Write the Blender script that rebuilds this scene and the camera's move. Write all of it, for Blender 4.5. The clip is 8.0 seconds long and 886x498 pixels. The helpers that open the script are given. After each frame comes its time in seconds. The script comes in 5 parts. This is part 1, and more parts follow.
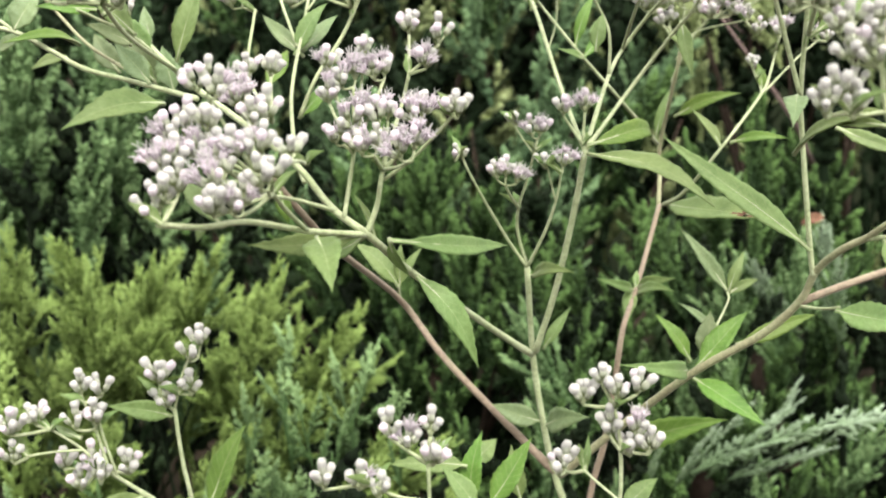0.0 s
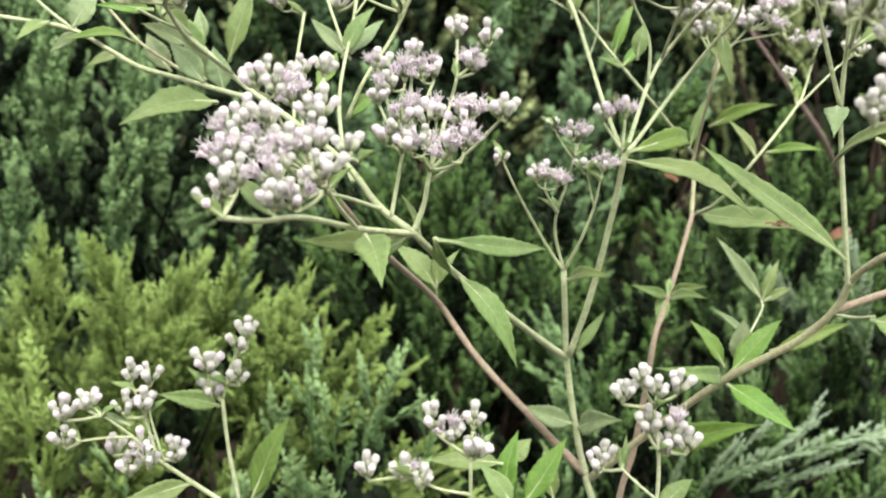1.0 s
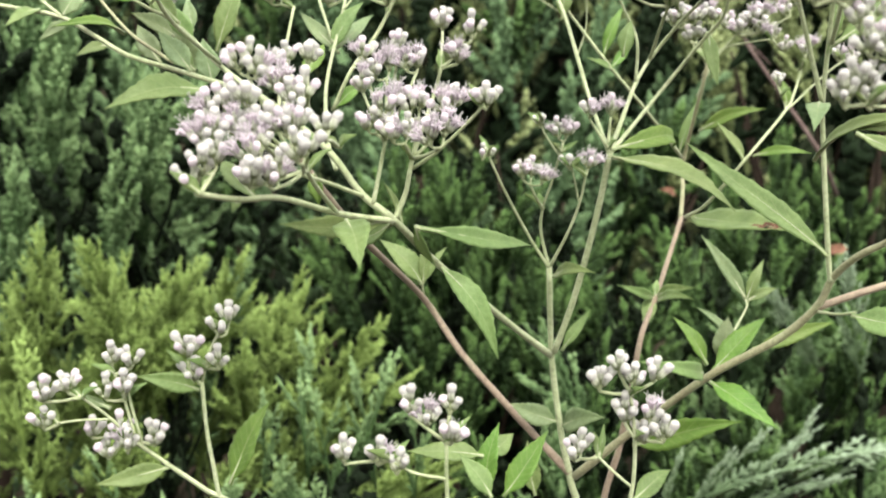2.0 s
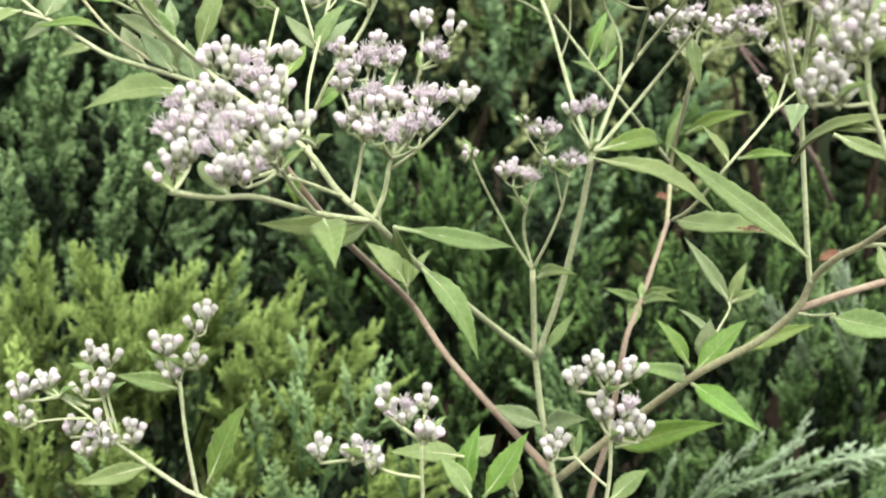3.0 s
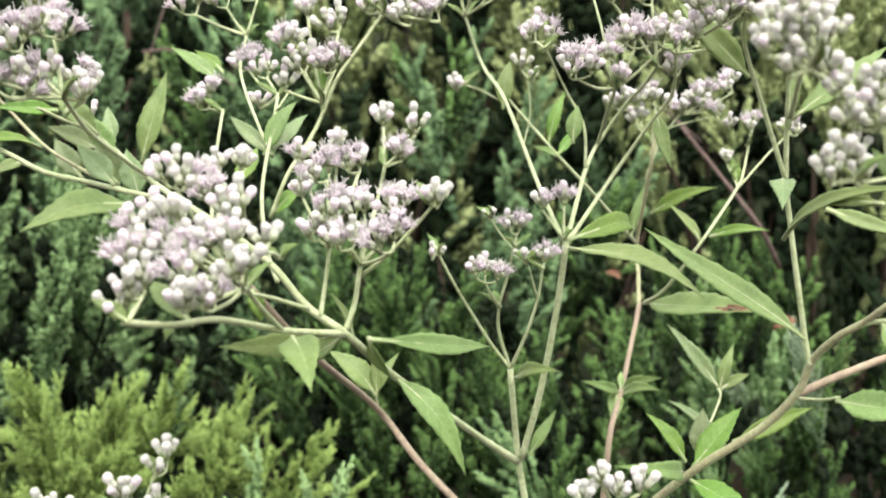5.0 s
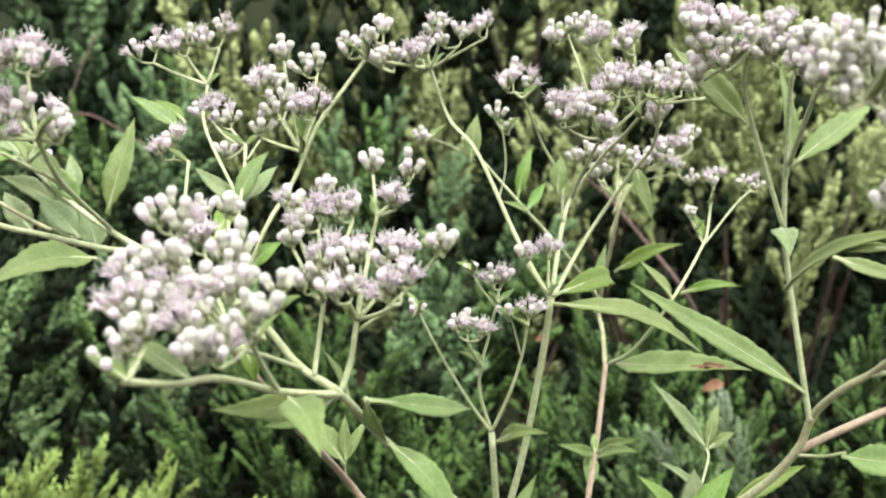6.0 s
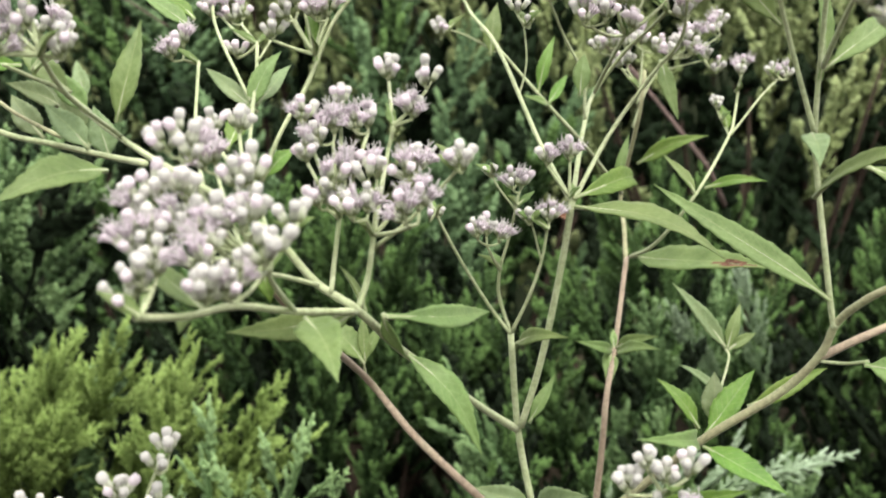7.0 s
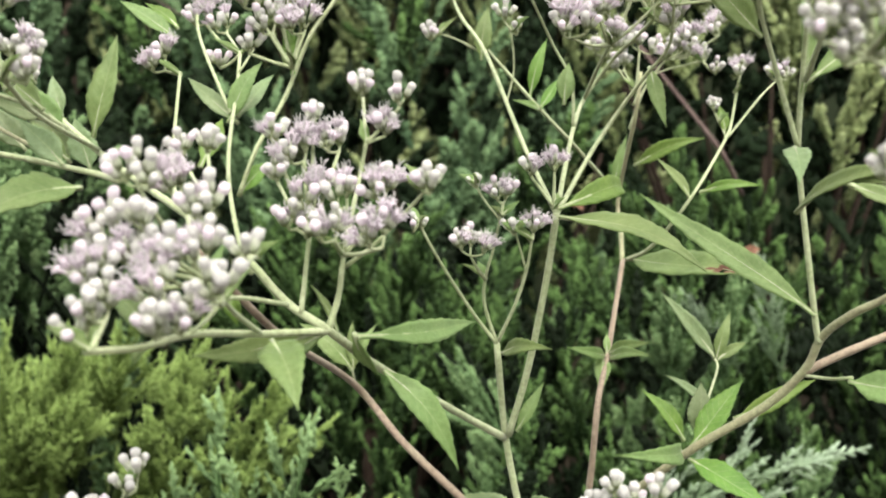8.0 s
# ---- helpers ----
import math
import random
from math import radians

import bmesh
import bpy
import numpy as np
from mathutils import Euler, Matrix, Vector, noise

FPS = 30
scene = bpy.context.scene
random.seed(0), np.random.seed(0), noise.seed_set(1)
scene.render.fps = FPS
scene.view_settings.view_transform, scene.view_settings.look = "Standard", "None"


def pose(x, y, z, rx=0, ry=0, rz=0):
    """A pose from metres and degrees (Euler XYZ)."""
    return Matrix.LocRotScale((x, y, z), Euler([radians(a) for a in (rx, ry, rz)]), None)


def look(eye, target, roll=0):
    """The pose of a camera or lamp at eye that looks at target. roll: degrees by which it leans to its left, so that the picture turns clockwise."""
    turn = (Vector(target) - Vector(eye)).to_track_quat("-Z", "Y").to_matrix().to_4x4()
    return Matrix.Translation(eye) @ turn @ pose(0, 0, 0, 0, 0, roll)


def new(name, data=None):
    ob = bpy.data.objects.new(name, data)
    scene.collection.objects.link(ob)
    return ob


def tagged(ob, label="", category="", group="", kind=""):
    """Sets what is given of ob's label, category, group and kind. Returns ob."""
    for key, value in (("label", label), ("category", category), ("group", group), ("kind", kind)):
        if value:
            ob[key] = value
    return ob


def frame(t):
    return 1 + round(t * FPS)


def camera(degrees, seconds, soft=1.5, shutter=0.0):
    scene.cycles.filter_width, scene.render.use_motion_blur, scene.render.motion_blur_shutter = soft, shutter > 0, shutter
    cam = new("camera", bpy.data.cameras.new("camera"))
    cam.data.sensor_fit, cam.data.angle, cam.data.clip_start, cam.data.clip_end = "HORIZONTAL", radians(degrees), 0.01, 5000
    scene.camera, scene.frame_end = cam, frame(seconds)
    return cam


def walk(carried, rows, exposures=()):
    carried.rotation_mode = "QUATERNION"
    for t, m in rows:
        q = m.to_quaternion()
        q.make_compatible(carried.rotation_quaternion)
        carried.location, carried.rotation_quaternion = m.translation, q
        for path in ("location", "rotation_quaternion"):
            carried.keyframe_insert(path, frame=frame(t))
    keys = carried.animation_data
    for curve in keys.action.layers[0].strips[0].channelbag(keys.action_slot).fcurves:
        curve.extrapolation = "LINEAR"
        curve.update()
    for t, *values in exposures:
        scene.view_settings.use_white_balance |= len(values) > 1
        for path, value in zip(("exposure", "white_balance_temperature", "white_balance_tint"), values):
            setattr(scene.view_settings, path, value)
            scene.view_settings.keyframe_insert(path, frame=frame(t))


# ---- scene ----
cam = camera(44.0, 8.0, soft=2.0)
cam.data.dof.use_dof = True
cam.data.dof.focus_distance, cam.data.dof.aperture_fstop = 0.41, 20.0
PATH = [
    (0, (0.0910, -0.3972, 1.1263), (0.0419, 2.7435, 0.5153), 0.64),
    (0.5, (0.0866, -0.4042, 1.1210), (-0.0112, 2.7416, 0.5428), 2.09),
    (1, (0.0825, -0.4064, 1.1248), (-0.0224, 2.7374, 0.5371), 1.76),
    (1.5, (0.0850, -0.4084, 1.1185), (-0.0200, 2.7411, 0.5621), 2.28),
    (3, (0.0987, -0.4108, 1.1125), (-0.0213, 2.7461, 0.6027), 2.63),
    (3.5, (0.0982, -0.4088, 1.1144), (-0.0155, 2.7510, 0.6215), 2.02),
    (4, (0.0952, -0.3982, 1.1090), (0.0178, 2.7683, 0.6536), 1.60),
    (4.5, (0.0836, -0.3926, 1.1079), (0.0784, 2.7877, 0.7541), 0.78),
    (5, (0.0852, -0.3808, 1.1152), (0.1405, 2.8081, 0.8541), -0.79),
    (5.2, (0.0739, -0.3768, 1.1180), (0.2121, 2.8129, 0.9011), -1.24),
    (6.3, (0.0552, -0.3556, 1.1060), (0.4126, 2.8242, 1.0695), -1.00),
    (6.5, (0.0567, -0.3559, 1.1106), (0.4129, 2.8217, 0.9831), -0.97),
    (7, (0.0571, -0.3490, 1.1226), (0.3336, 2.8071, 0.6721), -1.31),
    (7.5, (0.0704, -0.3516, 1.1289), (0.3215, 2.8042, 0.6625), -1.21),
    (8, (0.0741, -0.3464, 1.1334), (0.2698, 2.8071, 0.6265), -1.49),
]
walk(cam, [(t, look(eye, target, roll)) for t, eye, target, roll in PATH],
     [(0.0, 1.62), (3.0, 1.66), (4.0, 1.70), (5.0, 1.76), (6.3, 1.70), (7.0, 1.48), (8.0, 1.52)])

# ---- daylight: a bright overcast sky ----
world = bpy.data.worlds.new("overcast_sky")
scene.world = world
world.use_nodes = True
wn = world.node_tree
sky = wn.nodes.new("ShaderNodeTexSky")
sky.sky_type = "NISHITA"
sky.sun_disc = False
sky.sun_elevation, sky.sun_rotation = radians(64), radians(168)
sky.air_density, sky.dust_density = 1.6, 4.0
soften = wn.nodes.new("ShaderNodeHueSaturation")
soften.inputs["Saturation"].default_value = 0.12
back = wn.nodes["Background"]
wn.links.new(sky.outputs[0], soften.inputs["Color"])
haze = wn.nodes.new("ShaderNodeMix")
haze.data_type, haze.blend_type = "RGBA", "MULTIPLY"
haze.inputs[0].default_value, haze.inputs[7].default_value = 1.0, (1.0, 0.985, 0.90, 1)
wn.links.new(soften.outputs[0], haze.inputs[6])
wn.links.new(haze.outputs[2], back.inputs["Color"])
back.inputs["Strength"].default_value = 0.15
sun_data = bpy.data.lights.new("sun", "SUN")
sun_data.energy, sun_data.angle, sun_data.color = 0.9, radians(35), (1.0, 0.95, 0.85)
sun = new("sun", sun_data)
sun.matrix_world = look((0.37, -1.75, 4.6), (0, 0, 1))


# ---- materials ----
def material(name):
    m = bpy.data.materials.new(name)
    m.use_nodes = True
    return m, m.node_tree, m.node_tree.nodes["Principled BSDF"]


def ramp(nt, fac, *stops):
    r = nt.nodes.new("ShaderNodeValToRGB")
    els = r.color_ramp.elements
    while len(els) < len(stops):
        els.new(0.5)
    for e, (p, c) in zip(els, stops):
        e.position, e.color = p, (*c, 1)
    nt.links.new(fac, r.inputs[0])
    return r.outputs[0]


def noise_tex(nt, scale, detail=4.0, rough=0.55, where="Object"):
    co = nt.nodes.new("ShaderNodeTexCoord")
    n = nt.nodes.new("ShaderNodeTexNoise")
    n.inputs["Scale"].default_value, n.inputs["Detail"].default_value = scale, detail
    n.inputs["Roughness"].default_value = rough
    nt.links.new(co.outputs[where], n.inputs["Vector"])
    return n.outputs["Fac"]


def mixed(nt, fac, a, b, mode="MIX"):
    m = nt.nodes.new("ShaderNodeMix")
    m.data_type, m.blend_type = "RGBA", mode
    for sock, v in ((m.inputs[0], fac), (m.inputs[6], a), (m.inputs[7], b)):
        if isinstance(v, (int, float)):
            sock.default_value = v
        elif isinstance(v, tuple):
            sock.default_value = (*v, 1)
        else:
            nt.links.new(v, sock)
    return m.outputs[2]


def bumped(nt, bsdf, height, strength, distance):
    b = nt.nodes.new("ShaderNodeBump")
    b.inputs["Strength"].default_value, b.inputs["Distance"].default_value = strength, distance
    nt.links.new(height, b.inputs["Height"])
    nt.links.new(b.outputs[0], bsdf.inputs["Normal"])


def attribute(nt, name):
    a = nt.nodes.new("ShaderNodeAttribute")
    a.attribute_name = name
    return a


def math_node(nt, op, a, b=0.0):
    m = nt.nodes.new("ShaderNodeMath")
    m.operation = op
    for sock, v in ((m.inputs[0], a), (m.inputs[1], b)):
        if isinstance(v, (int, float)):
            sock.default_value = v
        else:
            nt.links.new(v, sock)
    return m.outputs[0]


def thin(nt, bsdf, colour, amount):
    """Light through a thin leaf, beside its surface."""
    tr = nt.nodes.new("ShaderNodeBsdfTranslucent")
    nt.links.new(colour, tr.inputs[0])
    mx = nt.nodes.new("ShaderNodeMixShader")
    mx.inputs[0].default_value = amount
    nt.links.new(bsdf.outputs[0], mx.inputs[1])
    nt.links.new(tr.outputs[0], mx.inputs[2])
    nt.links.new(mx.outputs[0], nt.nodes["Material Output"].inputs[0])


def object_random(nt):
    return nt.nodes.new("ShaderNodeObjectInfo").outputs["Random"]


def make_stem(name, a, b, c):
    m, nt, p = material(name)
    base = ramp(nt, noise_tex(nt, 90, 5), (0.3, a), (0.52, b), (0.75, c))
    blotch = ramp(nt, noise_tex(nt, 600, 3), (0.35, (0.72, 0.72, 0.7)), (0.6, (1, 1, 1)))
    col = mixed(nt, 1.0, base, blotch, "MULTIPLY")
    nt.links.new(col, p.inputs["Base Color"])
    p.inputs["Roughness"].default_value = 0.7
    p.inputs["Sheen Weight"].default_value = 0.15
    p.inputs["Sheen Roughness"].default_value = 0.4
    bumped(nt, p, noise_tex(nt, 1800, 3), 0.5, 0.0005)
    return m


STEM_GREEN = make_stem("stem_green", (0.32, 0.375, 0.205), (0.39, 0.44, 0.265), (0.45, 0.485, 0.32))
STEM_BROWN = make_stem("stem_brown", (0.22, 0.165, 0.12), (0.27, 0.205, 0.155), (0.31, 0.265, 0.19))
STEM_MIXED = make_stem("stem_greenish_brown", (0.285, 0.26, 0.16), (0.325, 0.325, 0.195), (0.36, 0.385, 0.22))


def make_leaf(name, dark, mid, light):
    m, nt, p = material(name)
    across = math_node(nt, "ABSOLUTE", attribute(nt, "across").outputs["Fac"])
    along = attribute(nt, "along").outputs["Fac"]
    patch = ramp(nt, noise_tex(nt, 60, 5), (0.3, dark), (0.5, mid), (0.72, light))
    wave = math_node(nt, "SINE", math_node(nt, "MULTIPLY", math_node(nt, "SUBTRACT", along, math_node(nt, "MULTIPLY", across, 0.16)), 62.0))
    side_vein = math_node(nt, "MULTIPLY", math_node(nt, "GREATER_THAN", wave, 0.9), 0.18)
    midrib = math_node(nt, "MULTIPLY", math_node(nt, "LESS_THAN", across, 0.045), 0.5)
    vein = math_node(nt, "MAXIMUM", side_vein, midrib)
    col = mixed(nt, vein, patch, (0.31, 0.37, 0.17))
    fleck = ramp(nt, noise_tex(nt, 700, 2), (0.3, (0.8, 0.82, 0.75)), (0.6, (1, 1, 1)))
    col = mixed(nt, 1.0, col, fleck, "MULTIPLY")
    hsv = nt.nodes.new("ShaderNodeHueSaturation")
    r = object_random(nt)
    nt.links.new(math_node(nt, "ADD", math_node(nt, "MULTIPLY", r, 0.03), 0.485), hsv.inputs["Hue"])
    nt.links.new(math_node(nt, "ADD", math_node(nt, "MULTIPLY", r, 0.3), 0.85), hsv.inputs["Value"])
    nt.links.new(col, hsv.inputs["Color"])
    col = hsv.outputs[0]
    nt.links.new(col, p.inputs["Base Color"])
    p.inputs["Roughness"].default_value = 0.55
    p.inputs["Sheen Weight"].default_value = 0.08
    bumped(nt, p, math_node(nt, "SUBTRACT", noise_tex(nt, 350, 4), vein), 0.45, 0.0006)
    thin(nt, p, mixed(nt, 0.5, col, (0.22, 0.40, 0.07)), 0.32)
    return m


LEAF = make_leaf("leaf_soft_green", (0.12, 0.185, 0.055), (0.165, 0.245, 0.078), (0.215, 0.295, 0.105))
LEAF_DEEP = make_leaf("leaf_deep_green", (0.09, 0.18, 0.022), (0.13, 0.24, 0.036), (0.18, 0.29, 0.052))
LEAF_GREY = make_leaf("leaf_grey_green", (0.15, 0.21, 0.10), (0.20, 0.27, 0.13), (0.25, 0.31, 0.16))


def make_petal(name, a, b, foot=None):
    m, nt, p = material(name)
    col = ramp(nt, noise_tex(nt, 900, 3), (0.3, a), (0.7, b))
    if foot:
        col = mixed(nt, ramp(nt, attribute(nt, "along").outputs["Fac"], (0.0, (0, 0, 0)), (0.6, (1, 1, 1))), foot, col)
    hsv = nt.nodes.new("ShaderNodeHueSaturation")
    nt.links.new(math_node(nt, "ADD", math_node(nt, "MULTIPLY", object_random(nt), 0.2), 0.86), hsv.inputs["Value"])
    nt.links.new(col, hsv.inputs["Color"])
    nt.links.new(hsv.outputs[0], p.inputs["Base Color"])
    p.inputs["Roughness"].default_value = 0.9
    p.inputs["Specular IOR Level"].default_value = 0.2
    thin(nt, p, hsv.outputs[0], 0.5)
    return m


PETAL_WHITE = make_petal("petal_white", (0.62, 0.61, 0.59), (0.70, 0.68, 0.685))
PETAL_PINK = make_petal("petal_pale_pink", (0.74, 0.66, 0.735), (0.80, 0.735, 0.795))
CUP = make_petal("flower_cup_pale_green", (0.60, 0.62, 0.52), (0.68, 0.69, 0.61), (0.42, 0.50, 0.26))


def make_needle(name, dark, mid, light, tip):
    m, nt, p = material(name)
    base = ramp(nt, object_random(nt), (0.0, dark), (0.5, mid), (1.0, light))
    clump = ramp(nt, noise_tex(nt, 45, 3), (0.3, (0.6, 0.62, 0.6)), (0.65, (1.1, 1.1, 1.05)))
    col = mixed(nt, 1.0, base, clump, "MULTIPLY")
    # pale tips are new growth; the darker base also paints shade inside plumes
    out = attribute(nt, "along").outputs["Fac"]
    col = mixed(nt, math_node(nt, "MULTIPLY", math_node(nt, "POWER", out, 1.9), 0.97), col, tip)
    grain = ramp(nt, noise_tex(nt, 1100, 2), (0.35, (0.8, 0.82, 0.8)), (0.62, (1.08, 1.08, 1.08)))
    col = mixed(nt, 1.0, col, grain, "MULTIPLY")
    nt.links.new(col, p.inputs["Base Color"])
    p.inputs["Roughness"].default_value = 0.7
    p.inputs["Specular IOR Level"].default_value = 0.2
    bumped(nt, p, noise_tex(nt, 1500, 2), 0.35, 0.0005)
    thin(nt, p, col, 0.3)
    return m


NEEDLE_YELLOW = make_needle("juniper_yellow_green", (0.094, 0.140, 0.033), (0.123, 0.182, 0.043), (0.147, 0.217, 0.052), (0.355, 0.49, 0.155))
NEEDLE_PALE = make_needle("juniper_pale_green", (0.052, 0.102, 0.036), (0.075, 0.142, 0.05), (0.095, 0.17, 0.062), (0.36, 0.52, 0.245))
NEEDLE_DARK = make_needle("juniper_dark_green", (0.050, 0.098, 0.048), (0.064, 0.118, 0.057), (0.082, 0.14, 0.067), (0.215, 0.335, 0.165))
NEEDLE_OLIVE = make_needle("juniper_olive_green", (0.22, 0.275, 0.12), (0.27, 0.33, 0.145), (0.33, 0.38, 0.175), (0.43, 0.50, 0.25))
# base far darker than the tips: shade of the gaps painted into it
NEEDLE_GREEN = make_needle("juniper_green_shaded_base", (0.012, 0.031, 0.009), (0.017, 0.041, 0.012), (0.024, 0.053, 0.016), (0.15, 0.262, 0.08))
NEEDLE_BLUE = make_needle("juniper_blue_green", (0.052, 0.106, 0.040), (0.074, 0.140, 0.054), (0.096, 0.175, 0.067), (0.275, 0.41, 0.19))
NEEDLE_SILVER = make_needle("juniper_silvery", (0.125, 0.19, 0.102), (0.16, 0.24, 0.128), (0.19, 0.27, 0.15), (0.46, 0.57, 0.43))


def make_rough(name, a, b, c, scale, bump, rough=0.9):
    m, nt, p = material(name)
    col = ramp(nt, noise_tex(nt, scale, 7, 0.65), (0.3, a), (0.5, b), (0.72, c))
    nt.links.new(col, p.inputs["Base Color"])
    p.inputs["Roughness"].default_value = rough
    p.inputs["Specular IOR Level"].default_value = 0.15
    bumped(nt, p, noise_tex(nt, scale * 5, 6, 0.7), 0.8, bump)
    return m


BARK = make_rough("juniper_bark", (0.018, 0.013, 0.010), (0.035, 0.024, 0.018), (0.06, 0.042, 0.032), 40, 0.004)
# near-black greens: the shade inside the crowns is put into these colours
INNER_SHADE = make_rough("juniper_inner_shade", (0.002, 0.005, 0.002), (0.004, 0.009, 0.003), (0.007, 0.012, 0.0045), 30, 0.003, 1.0)
INNER_SHADE_FAR = make_rough("juniper_far_inner_shade", (0.004, 0.010, 0.0035), (0.007, 0.015, 0.0055), (0.011, 0.020, 0.0075), 30, 0.003, 1.0)
# coat of the added backdrop wall, dark green-brown like shaded foliage in gaps
BACKDROP_COAT = make_rough("backdrop_wall_coat", (0.017, 0.026, 0.013), (0.026, 0.035, 0.018), (0.038, 0.043, 0.025), 1.6, 0.004)
TWIG = make_rough("bare_purplish_twig", (0.085, 0.060, 0.056), (0.12, 0.085, 0.08), (0.16, 0.12, 0.11), 60, 0.002)
SOIL = make_rough("soil_and_litter", (0.02, 0.016, 0.010), (0.04, 0.03, 0.02), (0.075, 0.058, 0.04), 14, 0.02)
DEAD_LEAF = make_rough("dead_leaf_brown", (0.085, 0.045, 0.03), (0.15, 0.078, 0.052), (0.21, 0.125, 0.085), 120, 0.001)

# ---- building helpers ----
def flowing(points, n):
    """n points on a smooth line through the given ones."""
    pts = [Vector(p) for p in points]
    if len(pts) == 2:
        return [pts[0].lerp(pts[1], i / (n - 1)) for i in range(n)]
    ext = [2 * pts[0] - pts[1], *pts, 2 * pts[-1] - pts[-2]]
    out = []
    for i in range(n):
        f = i / (n - 1) * (len(pts) - 1)
        k = min(int(f), len(pts) - 2)
        t = f - k
        a, b, c, d = ext[k:k + 4]
        out.append(0.5 * (2 * b + (c - a) * t + (2 * a - 5 * b + 4 * c - d) * t * t + (3 * b - a - 3 * c + d) * t ** 3))
    return out


class Shape:
    """Collects the vertices and faces of one mesh, with two numbers for each vertex."""

    def __init__(self):
        self.v, self.f, self.m, self.along, self.across = [], [], [], [], []

    def vert(self, p, along=0.0, across=0.0):
        self.v.append(tuple(p))
        self.along.append(along)
        self.across.append(across)
        return len(self.v) - 1

    def face(self, ids, mat=0):
        self.f.append(tuple(ids))
        self.m.append(mat)

    def tube(self, line, radii, sides=8, mat=0, cap=True, along=None):
        rings = []
        side = None
        for i, p in enumerate(line):
            d = (line[min(i + 1, len(line) - 1)] - line[max(i - 1, 0)]).normalized()
            if side is None:
                side = d.orthogonal().normalized()
            side = (side - d * side.dot(d)).normalized()
            up = d.cross(side)
            a = along[i] if along else i / max(1, len(line) - 1)
            rings.append([self.vert(p + (side * math.cos(q) + up * math.sin(q)) * radii[i], a)
                          for q in (2 * math.pi * k / sides for k in range(sides))])
        for r0, r1 in zip(rings, rings[1:]):
            for k in range(sides):
                self.face((r0[k], r0[(k + 1) % sides], r1[(k + 1) % sides], r1[k]), mat)
        if cap:
            self.face(rings[-1], mat)
            self.face(rings[0][::-1], mat)

    def lathe(self, base, axis, profile, sides, mat=0):
        """profile: rows of height and radius along the axis."""
        axis = Vector(axis).normalized()
        line = [Vector(base) + axis * h for h, r in profile]
        self.tube(line, [r for h, r in profile], sides, mat)

    def mesh(self, name, mats, smooth=True):
        me = bpy.data.meshes.new(name)
        me.from_pydata(self.v, [], self.f)
        for m in mats:
            me.materials.append(m)
        me.polygons.foreach_set("material_index", self.m)
        if smooth:
            me.polygons.foreach_set("use_smooth", [True] * len(self.f))
        for name_, values in (("along", self.along), ("across", self.across)):
            me.attributes.new(name_, "FLOAT", "POINT").data.foreach_set("value", values)
        me.update()
        return me


def part(name, mesh, parent, label="", at=None):
    ob = new(name, mesh)
    ob.parent = parent
    if at is not None:
        ob.matrix_basis = at
    return tagged(ob, label)


def thing(name, label, category, at=(0, 0, 0), group=""):
    ob = new(name)
    ob.empty_display_size = 0.05
    ob.location = at
    return tagged(ob, label, category, group)


# ---- parts of the wildflowers ----
def stem(plant, points, r0, r1, mat=STEM_GREEN, name="stem", seed=0):
    rnd = random.Random(seed + len(plant.children) * 7)
    n = max(6, 6 * (len(points) - 1) + 1)
    line = flowing(points, n)
    radii = []
    for i in range(n):
        t = i / (n - 1)
        node = 0.14 * max(0, 1 - abs(t - 0.03) * 25) + 0.10 * max(0, 1 - abs(t - 0.97) * 25)
        radii.append((r0 + (r1 - r0) * t) * (1 + node + rnd.uniform(-0.04, 0.04)))
    slim = 0.92 if mat is STEM_BROWN else 0.82
    radii = [slim * r for r in radii]
    s = Shape()
    s.tube(line, radii, 9)
    return part(name, s.mesh(name, [mat]), plant)


